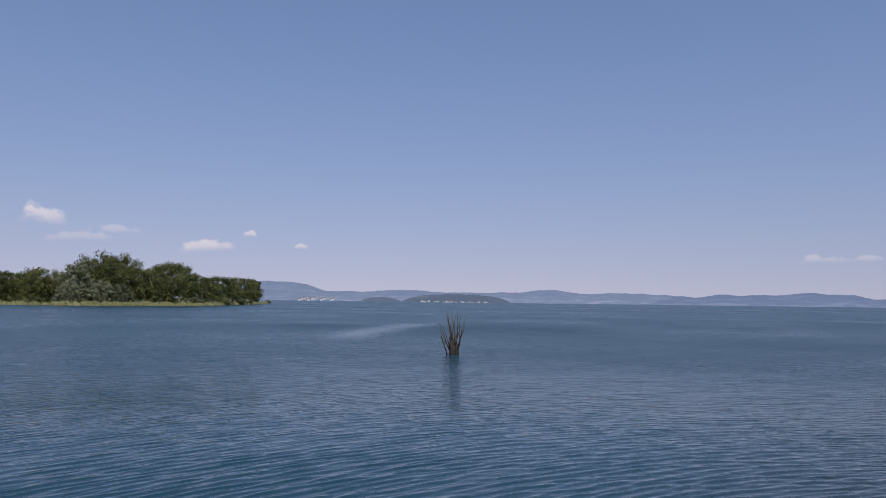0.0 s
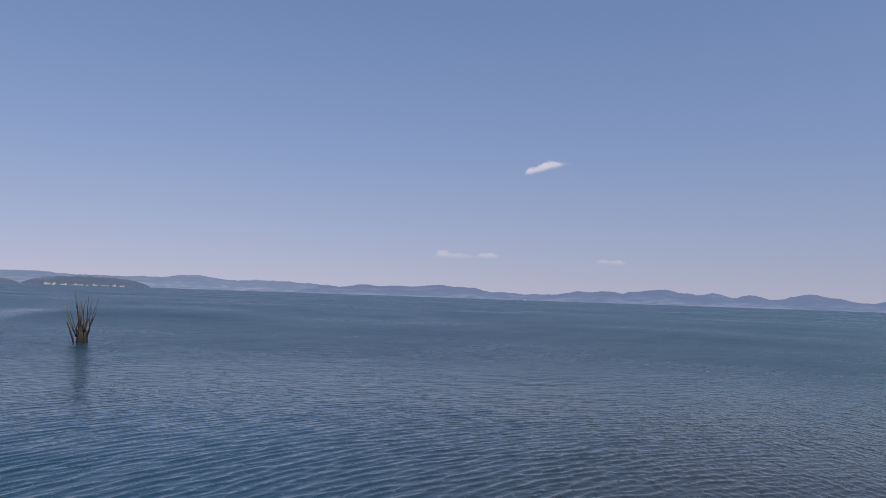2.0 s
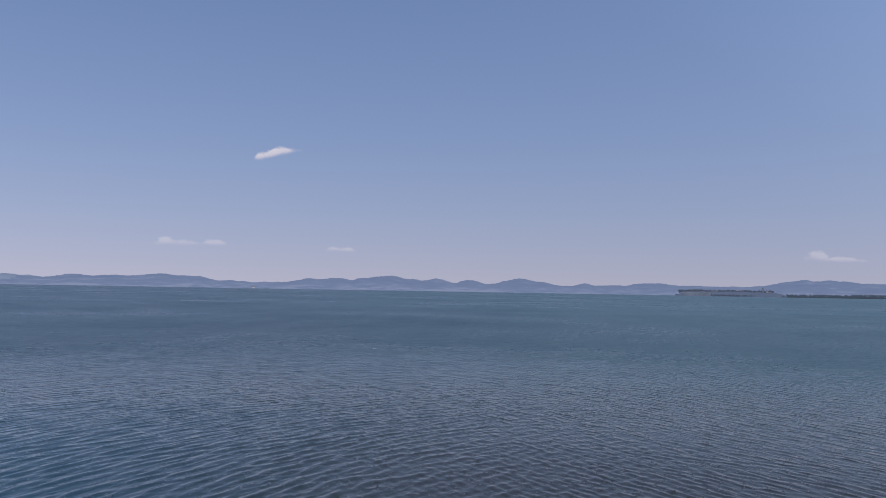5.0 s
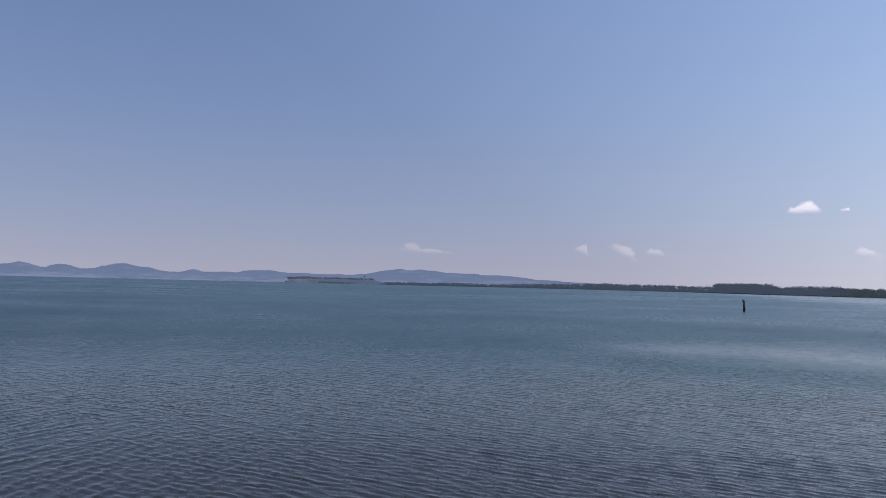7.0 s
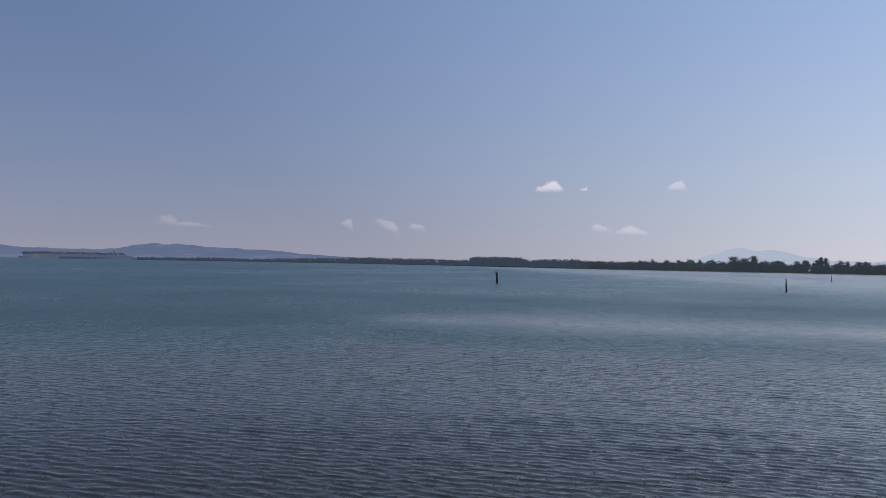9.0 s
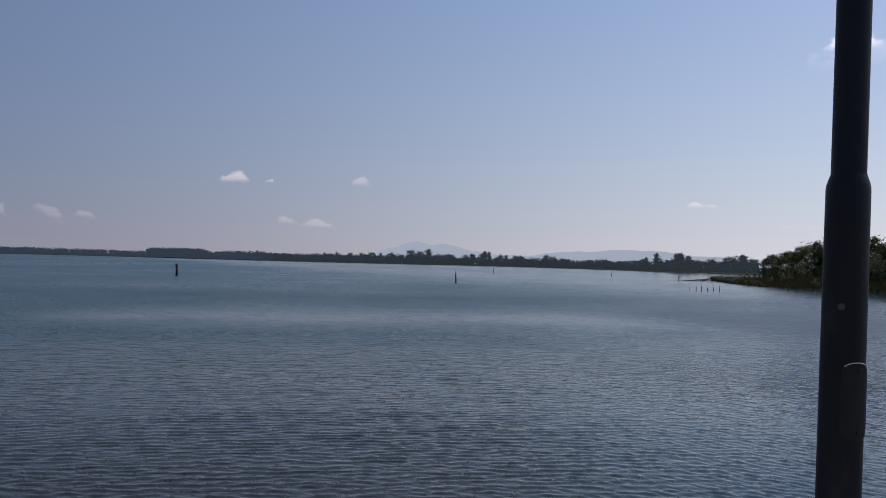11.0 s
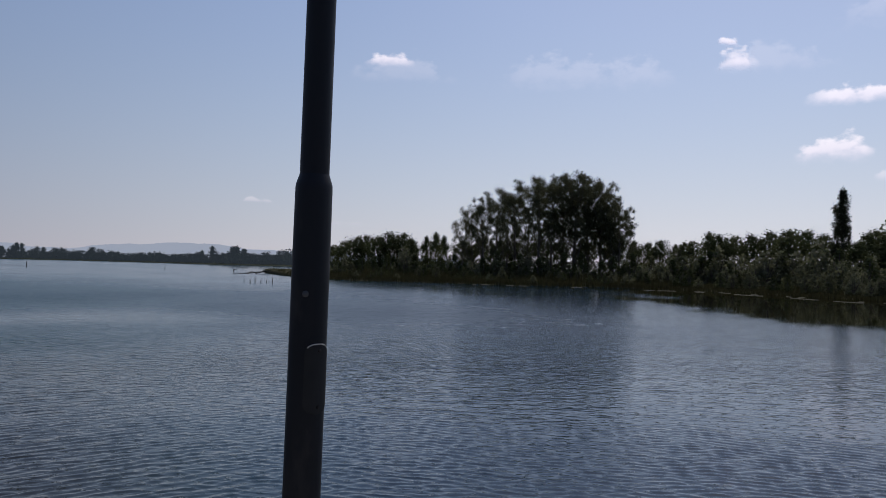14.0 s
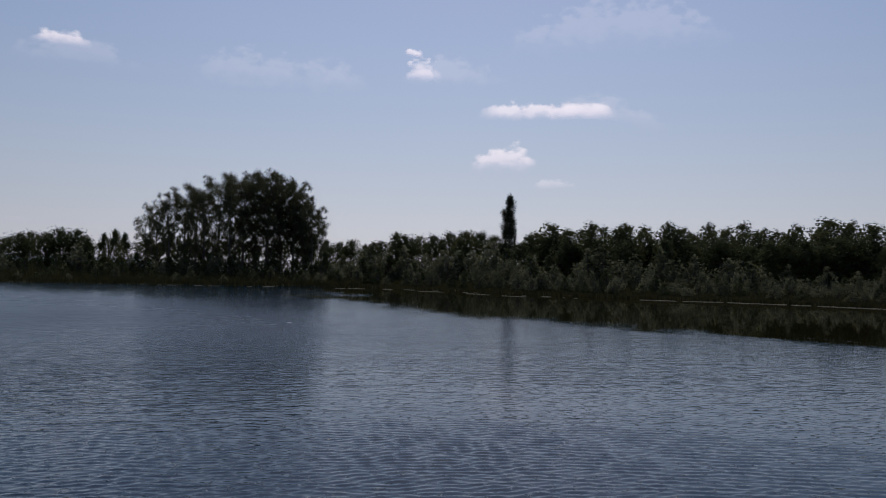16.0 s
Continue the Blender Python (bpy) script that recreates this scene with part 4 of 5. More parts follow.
spit_shrubs = [shrub("shrub", 211, 2.8, 2.4, 420, 0.55, M_LEAF_LG, "pale grey-green shrub above the grassy shore"),
               shrub("shrub", 212, 2.6, 2.6, 420, 0.6, M_LEAF_L, "green shrub above the grassy shore")]
ss = [[], []]
for i in range(84):
    az = 12.5 + 20 * (i + lr.random()) / 84
    d = left_bank(az) + 4 + 15 * lr.random() ** 0.7
    sc = lr.choice((0.3, 0.45, 0.7, 1.0, 1.35)) * lr.uniform(0.8, 1.15) * (d / 330) * (0.55 if az < 13.6 else 1)
    ss[i % 2].append((at(az, d, 0.5), lr.uniform(0, 6.28), sc, sc * lr.uniform(1.0, 1.5)))
for mdl, sp in zip(spit_shrubs, ss):
    plant(mdl, sp, "shrubs of the spit")

gr = np.random.default_rng(41)
gs = []
for i in range(13000):
    az = 12.35 + 22 * gr.random() ** 1.1
    d = left_bank(az) + 0.3 + 12 * gr.random() ** 1.4
    p = at(az, d)
    gs.append((p.x, p.y, 0.15 + 0.05 * (d - left_bank(az)), (0.45 + 0.5 * gr.random()) * (1 + 0.75 * noise.noise((az * 2.2, 3, d * 0.15)))))
tagged(new("grass", blades(gr, gs, 1.25, 0.17).mesh("spit_grass", M_GRASS)), "tall yellow-green grass along the spit's edge", "grass", kind="stuff")


# ---------------------------------------------------------------- the near bank
nr = random.Random(9)


def grove_poplar(seed, height, radius, bare, limbs, sprays, label):
    """An old poplar: limbs rise steeply from a clean bole and spread into a fan of dense round leaf clumps."""
    rng = np.random.default_rng(seed)
    root = thing("poplar", Matrix.Identity(4), label, "tree")
    wood, arms, centres, spread = Build(), [], [], []
    sway = rng.normal(size=2) * 0.25
    spine = [Vector((sway[0] * k * k * 0.12, sway[1] * k * k * 0.12, height * 0.9 * k / 6 - (0.4 if k == 0 else 0))) for k in range(7)]
    wood.tube(spine, [0.36 * (1.25 if k == 0 else 1 - k / 6.6) for k in range(7)], 7)
    for i in range(limbs):
        q = i / (limbs - 1)
        z0 = height * (bare + (0.72 - bare) * q ** 0.9)
        foot = spine[0].lerp(spine[6], min(1.0, z0 / (height * 0.9)))
        ang = i * 2.4 + rng.normal() * 0.3
        reach = radius * (0.7 + 0.45 * rng.random()) * (1 - 0.45 * q)
        rise = height * (0.29 + 0.13 * rng.random()) * (1 - 0.4 * q)
        end = foot + Vector((math.cos(ang) * reach, math.sin(ang) * reach, min(rise, height * 0.97 - foot.z)))
        bend = foot.lerp(end, 0.5) + Vector((math.cos(ang) * reach * 0.12, math.sin(ang) * reach * 0.12, -0.06 * rise))
        arms.append(Build().tube([foot, bend, end], [0.13 * (1 - 0.4 * q), 0.085, 0.03], 5))
        for s in (0.40, 0.60, 0.80, 1.0):
            p = foot.lerp(bend, s * 2) if s < 0.5 else bend.lerp(end, s * 2 - 1)
            c = radius * (0.17 + 0.08 * rng.random()) * (0.7 if s < 0.5 else 1.0)
            centres.append(p + Vector(rng.normal(size=3) * radius * 0.07) + Vector((0, 0, c * 0.3)))
            spread.append(c)
        for s, way_off in ((0.48, 1.2), (0.64, -1.2), (0.8, 0.9), (0.95, -0.9)):
            side = ang + way_off + rng.normal() * 0.3
            p = foot.lerp(end, s) + Vector((math.cos(side), math.sin(side), 0.55)) * radius * (0.2 + 0.1 * rng.random())
            centres.append(p)
            spread.append(radius * (0.14 + 0.08 * rng.random()))
    for k in range(4):
        centres.append(spine[6] + Vector((rng.normal() * radius * 0.16, rng.normal() * radius * 0.16, height * (0.08 - 0.06 * k) - radius * 0.1)))
        spread.append(radius * (0.2 + 0.06 * rng.random()))
    part("trunk", wood.mesh("poplar_trunk", M_BARK, True), root, "grey-brown bark")
    for arm in arms:
        part("limb", arm.mesh("poplar_limb", M_BARK, True), root)
    part("crown", Build().leaves(rng, centres, spread, sprays, 0.29, 0.95, 0.48).mesh("poplar_crown", M_LEAF_P), root)
    return root


poplars = [grove_poplar(301, 20, 5.2, 0.07, 13, 7400, "tall dark poplar with a bare lower trunk"),
           grove_poplar(302, 20, 4.8, 0.10, 12, 5800, "tall open poplar with sky between its limbs"),
           grove_poplar(303, 20, 5.2, 0.05, 17, 10500, "tall dense dark poplar in a grove")]
ps = [[], [], []]
for az, e, k, back, wide in [
    (-145.2, 3.25, 1, 22, 0.9), (-145.9, 4.3, 1, 24, 0.75), (-146.7, 4.85, 0, 20, 0.9), (-147.6, 5.35, 1, 24, 0.95), (-148.4, 5.2, 1, 30, 0.85),
    (-149.0, 5.75, 0, 22, 0.9), (-149.9, 6.25, 1, 26, 0.9), (-150.7, 6.4, 1, 20, 0.9), (-151.6, 6.5, 0, 24, 0.9), (-152.5, 6.35, 2, 28, 0.95),
    (-153.2, 6.72, 2, 22, 1.0), (-154.2, 6.35, 2, 26, 1.0), (-155.1, 5.9, 2, 22, 0.95), (-155.8, 5.0, 2, 24, 0.95), (-156.4, 4.2, 2, 20, 1.0),
]:
    d = near_bank(az) + back
    h = up(e + 0.28, d) - 0.8
    ps[k].append((at(az, d, 0.7), nr.uniform(0, 6.28), h / 20, h / 20 * wide))
for mdl, sp in zip(poplars, ps):
    plant(mdl, sp, "poplar grove")

lombardy = tree("poplar", 310, 18, 1.75, 1.0, column, 90, 9000, 0.34, M_LEAF_P, 1.6, 0.72, "slender dark Lombardy poplar standing over the scrub", fill=80, tall=1.8)
d = near_bank(-170.7) + 34
h = up(5.5, d) - 0.8
lombardy.matrix_basis = stand(at(-170.7, d, 0.7), 0.4, h / 18)

bank_models = [tree("tree", 321, 9, 3.2, 0.4, dome, 66, 3300, 0.36, M_LEAF_R, 0.6, 0.95, "dark rounded tree on the bank", fill=90, tall=1.15),
               tree("tree", 322, 9, 2.6, 0.6, ovoid, 56, 3300, 0.34, M_LEAF_R, 0.8, 0.85, "dark oval tree on the bank", fill=70, tall=1.3),
               tree("tree", 323, 11, 2.7, 0.3, ovoid, 70, 3200, 0.33, M_LEAF_R, 1.5, 0.58, "dark young poplar with a dense upright crown", fill=120, taper=0.35, tall=1.9)]
bs = [[], [], []]


def bank_tree(k, az, e, back, wide=1.0):
    dd = near_bank(az) + back
    hh = up(e, dd) - 0.8
    s = hh / (9, 9, 11)[k]
    bs[k].append((at(az, dd, 0.7), nr.uniform(0, 6.28), s, s * wide))


for az, e, k, back, wide in [
    (-134.9, 1.1, 0, 60, 1.5), (-135.8, 1.35, 0, 40, 1.5), (-136.7, 1.7, 0, 32, 1.3), (-137.5, 2.05, 0, 30, 1.0), (-138.3, 2.15, 0, 34, 1.0), (-139.1, 2.1, 0, 28, 1.0),
    (-139.9, 2.42, 0, 30, 1.05), (-140.8, 2.38, 0, 32, 1.05), (-141.5, 1.95, 0, 28, 0.9), (-142.6, 2.15, 1, 30, 0.7), (-143.2, 2.45, 1, 30, 0.7), (-143.8, 2.2, 1, 34, 0.7),
    (-157.4, 2.1, 1, 40, 1.0), (-158.3, 1.98, 0, 44, 1.0), (-159.2, 2.14, 0, 40, 1.0), (-160.2, 1.82, 1, 36, 1.0), (-161.3, 2.1, 0, 40, 1.0),
    (-162.4, 2.75, 1, 36, 0.9), (-163.2, 2.6, 0, 34, 1.0), (-164.1, 2.5, 0, 40, 1.0), (-165.3, 2.62, 0, 38, 1.0), (-166.5, 2.85, 0, 40, 1.0), (-167.5, 2.95, 0, 36, 1.0),
    (-168.5, 2.92, 0, 42, 1.0), (-169.6, 2.65, 0, 38, 1.0), (-172.2, 2.75, 0, 30, 1.0), (-152, 2.0, 0, 36, 1.2), (-154, 2.2, 0, 34, 1.2), (-156, 2.4, 0, 32, 1.0),
    (-145.3, 1.9, 0, 38, 1.2), (-146.6, 2.1, 0, 42, 1.3), (-147.9, 2.0, 0, 38, 1.3), (-149.2, 1.9, 0, 42, 1.2), (-150.5, 2.0, 0, 38, 1.3),
]:
    bank_tree(k, az, e, back, wide)
for row_back, drop in ((31, 0.0), (42, 0.0)):
    for i in range(22):
        az = -172.8 - i * 1.08 + nr.uniform(-0.3, 0.3)
        e = 3.05 + 0.25 * min(1, (-172.8 - az) / 10) + 0.35 * noise.noise((az * 0.7, row_back, 1)) + nr.uniform(-0.45, 0.4) - drop
        bank_tree(2, az, e, row_back + nr.uniform(-3, 3), nr.uniform(1.0, 1.5))
for i in range(22):
    az = -171.5 - i * 1.12 + nr.uniform(-0.4, 0.4)
    bank_tree(nr.choice((0, 0, 1)), az, 2.15 + nr.uniform(-0.35, 0.5), 25 + nr.uniform(-3, 6), nr.uniform(0.9, 1.3))
for mdl, sp in zip(bank_models, bs):
    plant(mdl, sp, "trees of the near bank")

scrub = [shrub("shrub", 331, 4.0, 1.7, 750, 0.30, M_WILLOW, "grey-green willow scrub at the lake edge"),
         shrub("shrub", 332, 4.0, 1.7, 680, 0.31, M_LEAF_R, "dark green scrub at the lake edge"),
         shrub("shrub", 333, 3.6, 2.3, 850, 0.30, M_WILLOW, "broad silvery willow bush at the lake edge", outline=dome)]
sc_spots = [[], [], []]
top_el = curve([(-204, 0.2), (-195, 0.1), (-190, 0.3), (-187, 0.85), (-184.5, 0.5), (-182, 0.95), (-178, 1.0), (-172, 1.25), (-166, 1.25), (-163.2, 0.9), (-160, 1.15), (-156, 1.3), (-150, 0.95), (-144, 1.0), (-141.2, 1.2), (-139, 0.6), (-134, 0.2)])
for i in range(260):
    az = -200 + 67.0 * (i + nr.random()) / 260
    front = nr.random()
    dd = near_bank(az) + 2.5 + 18 * front
    hh = max(1.0, (up(top_el(az), dd) - 0.6) * (0.34 + 0.86 * front) * nr.uniform(0.7, 1.35) * (1.0 if az < -157 else 0.85))
    k = nr.choice((0, 1, 2, 0) if az < -157 else (1, 1, 1, 0))
    s = hh / (4.0, 4.0, 3.6)[k]
    sc_spots[k].append((at(az, dd, 0.4), nr.uniform(0, 6.28), s, max(0.55, s) * nr.uniform(0.85, 1.25)))
for mdl, sp in zip(scrub, sc_spots):
    plant(mdl, sp, "scrub of the near bank")

rg = np.random.default_rng(43)
rs = []
for i in range(30000):
    az = -200 + 68.6 * rg.random()
    s = rg.random()
    dd = near_bank(az) + 0.2 + 14 * s ** 1.3
    p = at(az, dd)
    tall = (0.65 if az > -160 else 0.28) * (0.55 + 0.45 * min(1.0, (-131.0 - az) / 9)) * (1 + 0.5 * noise.noise((az * 1.7, 2, s * 2)))
    rs.append((p.x, p.y, 0.1 + 0.3 * s, tall * (0.35 + 0.75 * s)))
tagged(new("reeds", blades(rg, rs, 2.7, 0.055, 0.2).mesh("bank_reeds", M_REED)), "dense olive-brown reeds along the near bank", "reeds", kind="stuff")


# ---------------------------------------------------------------- wood in the water
def pollard():
    rng = np.random.default_rng(51)
    root = thing("tree_stump", Matrix.Translation(at(-0.8, 44.8)) @ Matrix.Rotation(radians(-0.8), 4, "Z"), "dead brown pollarded stump with bare upright shoots in the lake", "stump")
    b = Build()
    for k in range(9):
        a = k * 2.4
        r = 0.25 * math.sqrt(k / 9)
        x, y = math.cos(a) * r, math.sin(a) * r
        b.tube([(x * 1.25, y * 1.25, -0.8), (x, y, 0.25), (x * 0.9, y * 0.9, 0.45 + 0.5 * rng.random())], [0.13, 0.085, 0.05], 7)
    part("trunk", b.mesh("stump_trunk", M_WET, True), root, "cracked brown bole dark at the waterline")
    # lean across, lean away, height, foot across
    for x, y, z, fx in [(-0.92, 0.1, 2.05, -0.22), (-0.80, -0.2, 1.75, -0.25), (-0.42, 0.2, 2.58, -0.12), (-0.30, -0.1, 1.85, -0.14), (-0.14, 0.2, 2.2, -0.05), (-0.02, -0.2, 1.6, 0.0),
                        (0.05, 0.1, 2.5, 0.02), (0.12, -0.1, 2.3, 0.05), (0.22, 0.2, 2.42, 0.1), (0.34, 0, 1.9, 0.14), (0.44, 0.1, 1.75, 0.2), (0.66, -0.1, 1.85, 0.24), (0.58, 0.25, 1.4, 0.22), (-0.24, 0.3, 1.5, -0.1)]:
        s = Build().tube([(fx, y * 0.3, 0.3), (fx + (x - fx) * 0.3 + rng.normal() * 0.05, y * 0.6, z * 0.4), (fx + (x - fx) * 0.7 + rng.normal() * 0.07, y * 0.9, z * 0.75), (x, y, z)], [0.036, 0.026, 0.018, 0.008], 6)
        pale = x in (-0.92, 0.05, -0.14)
        part("shoot", s.mesh("stump_shoot", M_PALE if pale else M_DEAD, True), root, "bleached grey shoot" if pale else "")
    for i in range(11):
        fx, lean = rng.uniform(-0.24, 0.24), rng.normal() * 0.16
        x, z = fx * 2.2 + lean, rng.uniform(1.2, 2.35)
        s = Build().tube([(fx, -0.1, 0.35), (fx + (x - fx) * 0.45 + rng.normal() * 0.04, -0.12, z * 0.55), (x, -0.1 + rng.normal() * 0.1, z)], [0.026, 0.02, 0.009], 5)
        part("twig", s.mesh("stump_twig", M_DEAD, True), root)
    part("prop", Build().tube([(-0.26, -0.15, -0.3), (-0.52, -0.12, 0.55), (-0.72, -0.1, 1.05)], [0.045, 0.04, 0.03], 6).mesh("stump_prop", M_WET, True), root, "dark leaning branch")
    return root


pollard()


def dead_post(az, d, h, r, forks, label):
    rng = np.random.default_rng(int(-az * 10))
    root = thing("post", Matrix.Translation(at(az, d)) @ Matrix.Rotation(radians(az), 4, "Z"), label, "post", "posts in the lake")
    part("shaft", Build().tube([(0, 0, -1.2), (0.01, 0, h * 0.3), (-0.02, 0, h * 0.62)], [r, r * 0.95, r * 0.8], 8).mesh("post_shaft", M_WET, True), root)
    for x in forks:
        s = Build().tube([(-0.02, 0, h * 0.55), (x * 0.6, 0.02, h * 0.8), (x, 0.03, h * (0.9 + 0.1 * rng.random()))], [r * 0.45, r * 0.3, r * 0.12], 6)
        part("fork", s.mesh("post_fork", M_WET, True), root)
    return root


dead_post(-93.5, 131, 2.1, 0.19, (-0.35, -0.1, 0.16), "weathered forked dead trunk rising from the lake")
dead_post(-113.15, 116, 1.95, 0.11, (-0.12, 0.03), "thin split dead post rising from the lake")
dead_post(-115.86, 256, 2.2, 0.14, (0.02,), "thin dark post far out in the lake")
dead_post(-124.29, 245, 1.2, 0.13, (0.1,), "short dark post far out in the lake")
for az, d, h in [(-129.65, 116, 0.32), (-130.07, 109, 0.5), (-130.41, 110, 0.68), (-130.81, 111, 0.42), (-131.21, 112, 0.36), (-131.61, 110.5, 0.66)]:
    ob = new("stake", Build().tube([(0, 0, -0.8), (0.02, 0, h * 0.6), (0.0, 0.02, h)], [0.06, 0.055, 0.04], 7).mesh("stake", M_WET, True))
    ob.matrix_basis = Matrix.Translation(at(az, d))
    tagged(ob, "short dark wooden stake near the tip of the bank", "stake", "stakes off the bank")

snag = thing("driftwood", Matrix.Translation(at(-130.2, 190)) @ Matrix.Rotation(radians(-130.2), 4, "Z"), "tangle of dark drift branches trailing off the bank's tip", "driftwood")
for i, (x0, x1, z0, z1) in enumerate([(-4.4, 3.5, 0.05, 0.25), (-2.0, 4.0, 0.1, 0.6), (-4.3, -4.5, 0.0, 1.05), (-4.4, -3.7, 0.9, 0.95), (0.5, 4.2, 0.1, 0.9), (-1.2, 0.2, 0.2, 0.55), (1.5, 3.4, 0.3, 1.2)]):
    part("branch", Build().tube([(x0, 0.1 * i, z0 - 0.15), ((x0 + x1) / 2, 0.2, (z0 + z1) / 2 + 0.08), (x1, -0.1 * i, z1)], [0.1, 0.09, 0.05], 6).mesh("drift_branch", M_WET, True), snag)


# pale strips off the near bank, added for ruffled water that mirrors the sky: heading from, to, share of the way in
# from the shore
lg = np.random.default_rng(61)
litter = Build()
for a0, a1, off in [(-157.5, -162.5, 7.5), (-160.2, -163.5, 4.0), (-162.6, -166.5, 8.5), (-163.5, -169.0, 4.5), (-167.5, -172.0, 9.5), (-171.5, -176.0, 6.0), (-175.5, -179.5, 8.5), (-180.0, -184.5, 3.0), (-183.5, -198.0, 2.4), (-146.0, -150.0, 1.5), (-152.0, -154.5, 3.0)]:
    count = int(abs(a1 - a0) * 42)
    for i in range(count):
        az = a0 + (a1 - a0) * (i + lg.random()) / count
        if noise.noise((az * 1.3, off * 3, 7)) < (-0.35 if a0 < -179 else 0.02):
            continue
        p = at(az, near_bank(az) - off - 0.5 * noise.noise((az * 1.5, off, 0)) + 0.35 * lg.normal(), 0.008)
        w = way(az + 90 + 14 * lg.normal()) * (0.05 + 0.10 * lg.random())
        v = Vector((-w.y, w.x, 0)).normalized() * 0.05
        q = len(litter.v)
        litter.v += [p - w - v, p + w - v, p + w * 0.9 + v, p - w * 0.9 + v, p + Vector((0, 0, 0.04))]
        litter.f += [(q, q + 1, q + 4), (q + 1, q + 2, q + 4), (q + 2, q + 3, q + 4), (q + 3, q, q + 4)]
tagged(new("reed_litter", litter.mesh("reed_litter", M_SHEEN)), "pale streaks in place of ruffled water that mirrors the sky", "litter", kind="stuff")


# ---------------------------------------------------------------- quay and lamp pole
quay = Build().box(-2.6, -2.6, -2.0, 2.6, 2.6, 1.4)
quay_ob = tagged(new("pavement", quay.mesh("quay", M_CONCRETE)), "grey concrete quay slab over the water", "quay", kind="structure")
quay_ob.matrix_basis = Matrix.Rotation(radians(POLE_AZ), 4, "Z")


def lathe(profile, sides=48):
    b = Build()
    for r, z in profile:
        for k in range(sides):
            a = 2 * math.pi * k / sides
            b.v.append((r * math.cos(a), r * math.sin(a), z))
    for i in range(len(profile) - 1):
        for k in range(sides):
            k2 = (k + 1) % sides
            b.f.append((i * sides + k, i * sides + k2, (i + 1) * sides + k2, (i + 1) * sides + k))
    n = len(b.v)
    b.v += b.v[:sides] + b.v[-sides:]
    b.f.append(tuple(n + k for k in range(sides))[::-1])
    b.f.append(tuple(n + sides + k for k in range(sides)))
    return b


def lamp_pole():
    """A stepped steel pole; its own -y faces the lens, +x is to the lens's right."""
    tilt = Matrix.Rotation(radians(1.0), 4, "Y")
    foot = POLE + Vector((0, 0, 1.4)) - way(-136.0 - 90) * 1.6 * math.tan(radians(1.0))
    root = thing("lamp_pole", Matrix.Translation(foot) @ Matrix.Rotation(radians(-136.0), 4, "Z") @ tilt, "dark painted stepped steel lamp pole with a riveted hatch plate", "pole")
    z = lambda w: w - 1.4
    part("lower_tube", lathe([(0.0522, 0.0), (0.0518, z(3.0)), (0.0512, z(3.199)), (0.0505, z(3.212)), (0.0480, z(3.221)), (0.0430, z(3.236)), (0.0412, z(3.242))]).mesh("pole_lower", M_POLE, True), root, "dark grey painted steel with a rolled shoulder")
    part("upper_tube", lathe([(0.0408, z(3.240)), (0.0402, z(4.4)), (0.0395, z(5.6))]).mesh("pole_upper", M_POLE, True), root)
    part("foot_plate", lathe([(0.13, 0.0), (0.13, 0.015), (0.126, 0.018)]).mesh("pole_foot", M_POLE), root)
    part("rivet", Build().tube([(0, 0, 0), (0, 0, 0.004), (0, 0, 0.006)], [0.009, 0.008, 0.003], 14).mesh("pole_rivet", M_STEEL, True), root, "small pale worn rivet",
         Matrix.Translation((-0.0095, -0.0508, z(2.914))) @ Matrix.Rotation(radians(90), 4, "X"))
    # hatch plate: a curved strip with rounded ends
    b = Build()
    n, mrows = 18, 26
    lo, hi, r_in, r_out = z(2.590), z(2.780), 0.0515, 0.0560
    for r in (r_in, r_out):
        for j in range(mrows + 1):
            q = j / mrows
            zz = lo + (hi - lo) * q
            e = min(q, 1 - q) * (hi - lo) / 0.028
            half = radians(40) * (math.sqrt(max(0.02, 1 - (1 - e) ** 2)) if e < 1 else 1)
            for k in range(n + 1):
                a = radians(-90 + 34) + half * (2 * k / n - 1)
                b.v.append((r * math.cos(a), r * math.sin(a), zz))
    per = (n + 1) * (mrows + 1)
    for j in range(mrows):
        for k in range(n):
            q = j * (n + 1) + k
            b.f.append((per + q, per + q + 1, per + q + n + 2, per + q + n + 1))
            b.f.append((q + n + 1, q + n + 2, q + 1, q))
    for k in range(n):
        b.f.append((k, k + 1, per + k + 1, per + k))
        t0 = mrows * (n + 1) + k
        b.f.append((t0 + 1, t0, per + t0, per + t0 + 1))
    for j in range(mrows):
        q, q2 = j * (n + 1), (j + 1) * (n + 1)
        b.f.append((q2, q, per + q, per + q2))
        b.f.append((q + n, q2 + n, per + q2 + n, per + q + n))
    plate = part("hatch_plate", b.mesh("pole_hatch", M_PLATE), root, "brownish curved metal hatch plate with rounded ends")
    # a thin bright arc along the top edge, for the sun's glint there
    arc = []
    for k in range(13):
        a = radians(-90 + 34) + radians(33) * (2 * k / 12 - 1)
        arc.append((0.0552 * math.cos(a), 0.0552 * math.sin(a), hi - 0.0005 - 0.010 * abs(2 * k / 12 - 1) ** 3))
    part("plate_rim", Build().tube(arc, [0.0016] * 13, 6).mesh("plate_rim", M_RIM, True), plate, "bright upper rim added for the sunlit glint")
    for zz in (2.762, 2.610):
        a = radians(-90 + 38)
        part("screw", Build().tube([(0, 0, 0), (0, 0, 0.0025), (0, 0, 0.0035)], [0.0048, 0.0045, 0.002], 10).mesh("plate_screw", M_WET, True), plate, "dark screw head",
             Matrix.Translation((0.0558 * math.cos(a), 0.0558 * math.sin(a), z(zz))) @ Matrix.Rotation(a + math.pi / 2, 4, "Z") @ Matrix.Rotation(radians(90), 4, "X"))
    return root


lamp_pole()


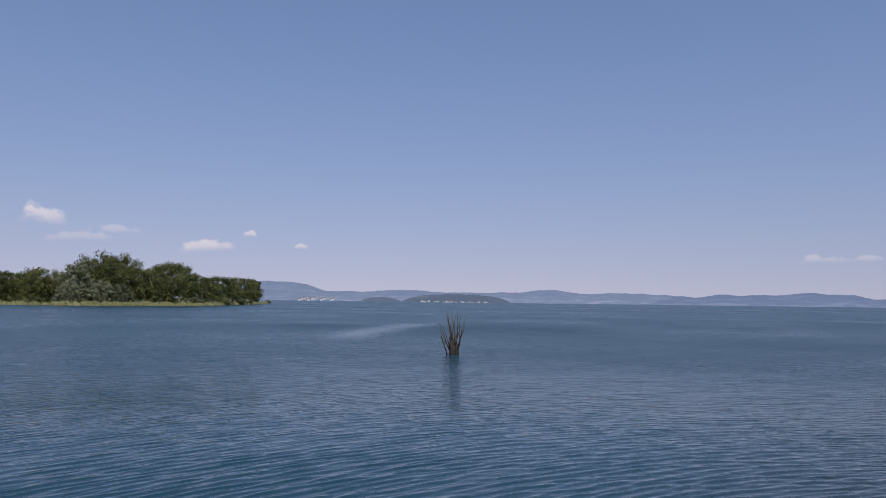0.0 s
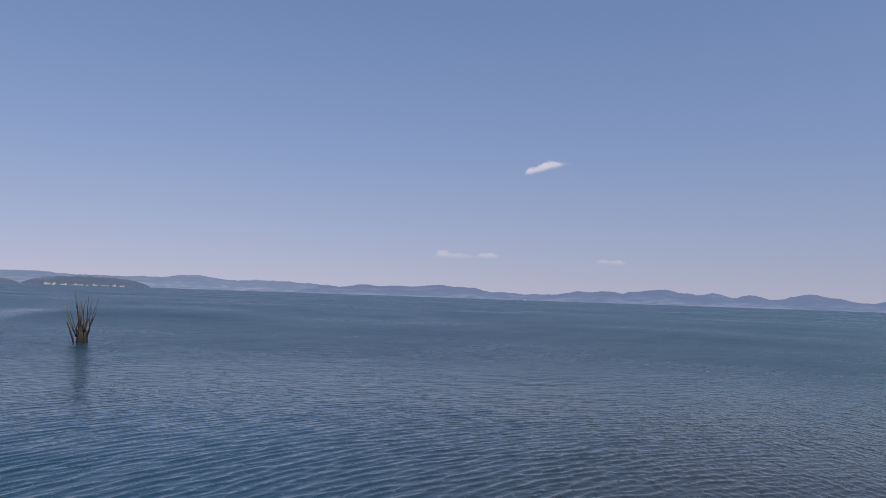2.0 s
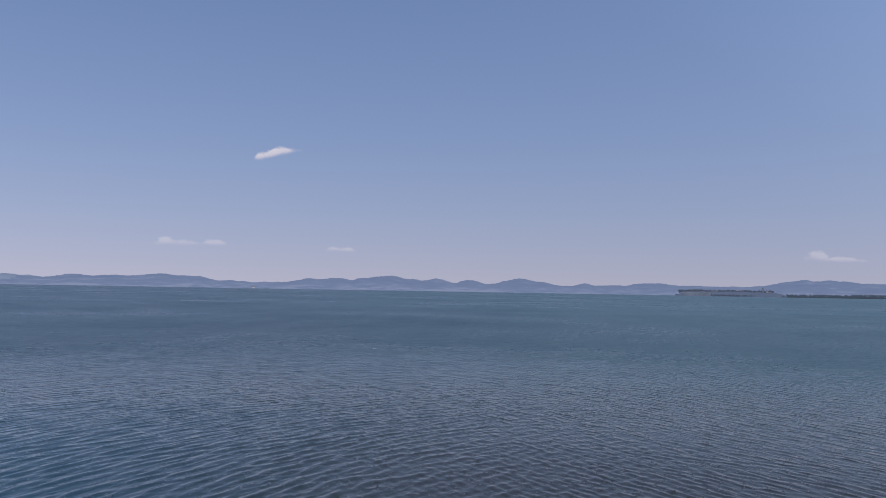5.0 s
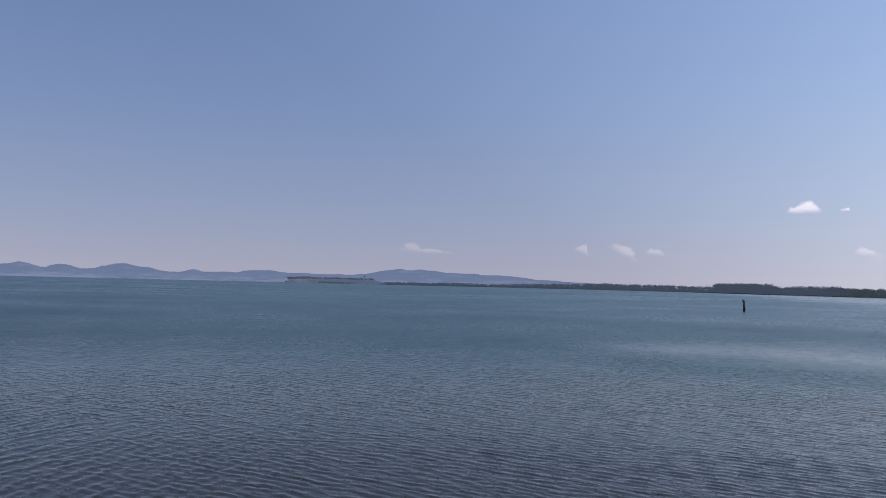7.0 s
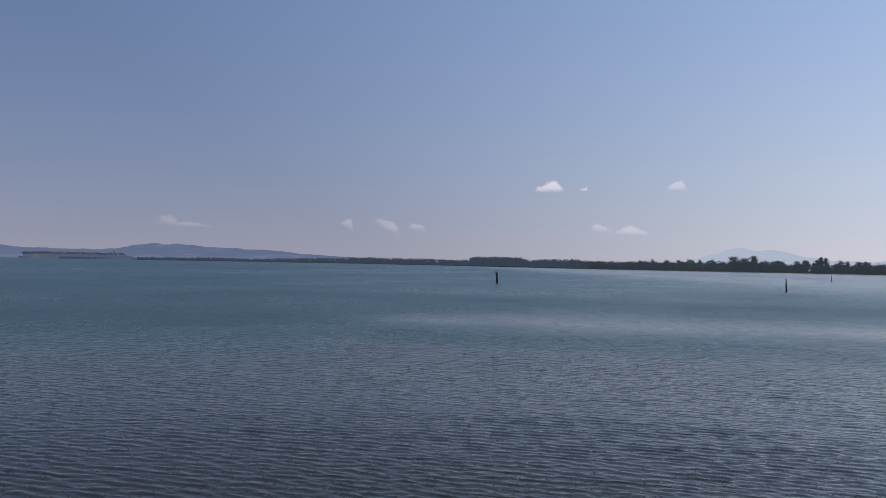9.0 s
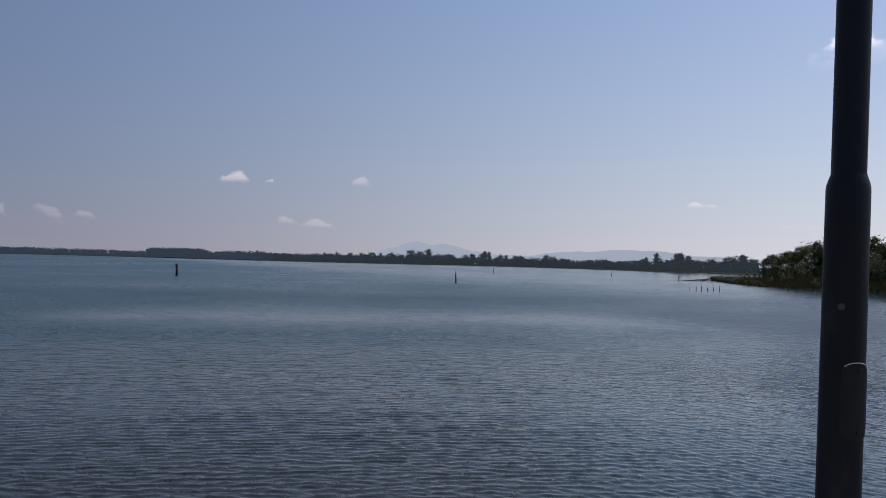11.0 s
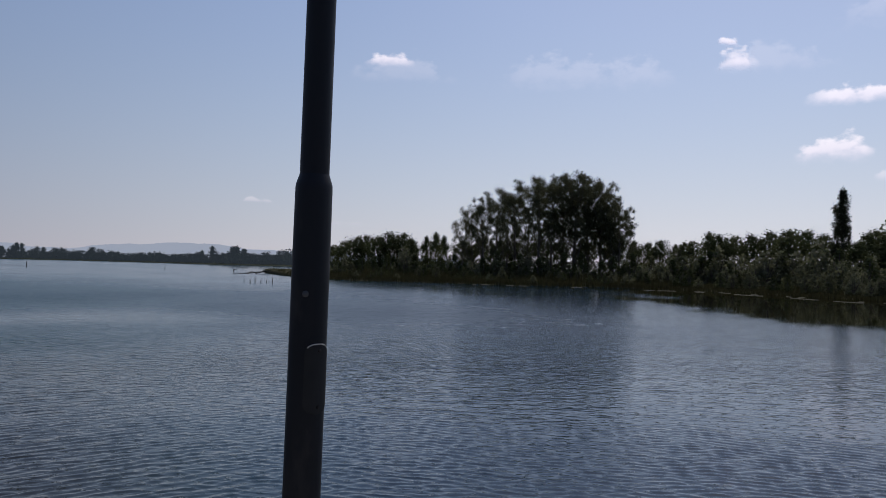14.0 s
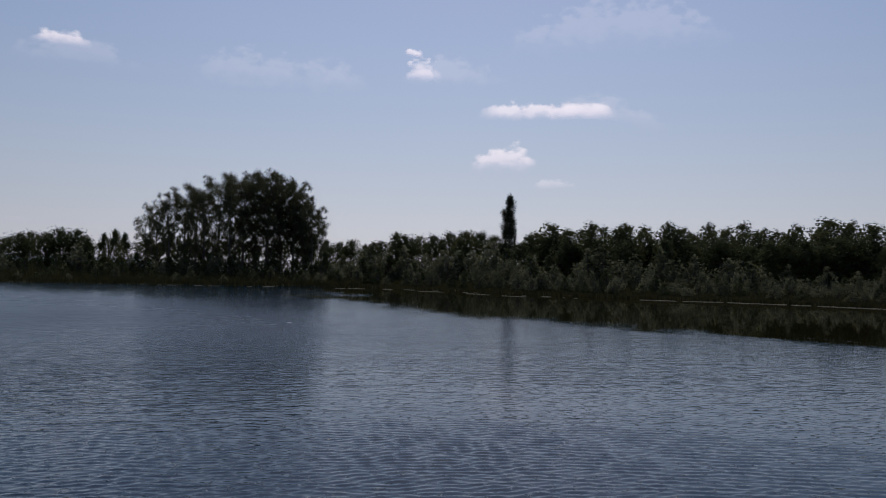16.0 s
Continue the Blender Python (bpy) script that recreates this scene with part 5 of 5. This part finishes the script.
# ---------------------------------------------------------------- clouds
def cloud(az, el, w, h, material, label, tilt=0.0):
    """A bulging drift of vapour, w by h degrees, far beyond the hills."""
    d = 4780.0
    b = Build()
    nx, ny = 12, 6
    ww, hh = d * math.tan(radians(w / 2)) * 1.25, d * math.tan(radians(h / 2)) * 1.35
    for i in range(nx + 1):
        for j in range(ny + 1):
            u, v = -1 + 2 * i / nx, -1 + 2 * j / ny
            b.v.append((u * ww, v * hh, 30 * (1 - u * u) * (1 - v * v)))
    for i in range(nx):
        for j in range(ny):
            q = i * (ny + 1) + j
            b.f.append((q, q + ny + 1, q + ny + 2, q + 1))
    ob = new("cloud", b.mesh("cloud", material, True))
    el += 0.12 * h
    e = at(az, d * math.cos(radians(el)), EYE + d * math.sin(radians(el)))
    ob.matrix_basis = look(e, e * 2 - Vector((0, 0, EYE)), 0) @ Matrix.Rotation(radians(tilt), 4, "Z")
    tagged(ob, label, "cloud", "clouds", "backdrop")
    return ob


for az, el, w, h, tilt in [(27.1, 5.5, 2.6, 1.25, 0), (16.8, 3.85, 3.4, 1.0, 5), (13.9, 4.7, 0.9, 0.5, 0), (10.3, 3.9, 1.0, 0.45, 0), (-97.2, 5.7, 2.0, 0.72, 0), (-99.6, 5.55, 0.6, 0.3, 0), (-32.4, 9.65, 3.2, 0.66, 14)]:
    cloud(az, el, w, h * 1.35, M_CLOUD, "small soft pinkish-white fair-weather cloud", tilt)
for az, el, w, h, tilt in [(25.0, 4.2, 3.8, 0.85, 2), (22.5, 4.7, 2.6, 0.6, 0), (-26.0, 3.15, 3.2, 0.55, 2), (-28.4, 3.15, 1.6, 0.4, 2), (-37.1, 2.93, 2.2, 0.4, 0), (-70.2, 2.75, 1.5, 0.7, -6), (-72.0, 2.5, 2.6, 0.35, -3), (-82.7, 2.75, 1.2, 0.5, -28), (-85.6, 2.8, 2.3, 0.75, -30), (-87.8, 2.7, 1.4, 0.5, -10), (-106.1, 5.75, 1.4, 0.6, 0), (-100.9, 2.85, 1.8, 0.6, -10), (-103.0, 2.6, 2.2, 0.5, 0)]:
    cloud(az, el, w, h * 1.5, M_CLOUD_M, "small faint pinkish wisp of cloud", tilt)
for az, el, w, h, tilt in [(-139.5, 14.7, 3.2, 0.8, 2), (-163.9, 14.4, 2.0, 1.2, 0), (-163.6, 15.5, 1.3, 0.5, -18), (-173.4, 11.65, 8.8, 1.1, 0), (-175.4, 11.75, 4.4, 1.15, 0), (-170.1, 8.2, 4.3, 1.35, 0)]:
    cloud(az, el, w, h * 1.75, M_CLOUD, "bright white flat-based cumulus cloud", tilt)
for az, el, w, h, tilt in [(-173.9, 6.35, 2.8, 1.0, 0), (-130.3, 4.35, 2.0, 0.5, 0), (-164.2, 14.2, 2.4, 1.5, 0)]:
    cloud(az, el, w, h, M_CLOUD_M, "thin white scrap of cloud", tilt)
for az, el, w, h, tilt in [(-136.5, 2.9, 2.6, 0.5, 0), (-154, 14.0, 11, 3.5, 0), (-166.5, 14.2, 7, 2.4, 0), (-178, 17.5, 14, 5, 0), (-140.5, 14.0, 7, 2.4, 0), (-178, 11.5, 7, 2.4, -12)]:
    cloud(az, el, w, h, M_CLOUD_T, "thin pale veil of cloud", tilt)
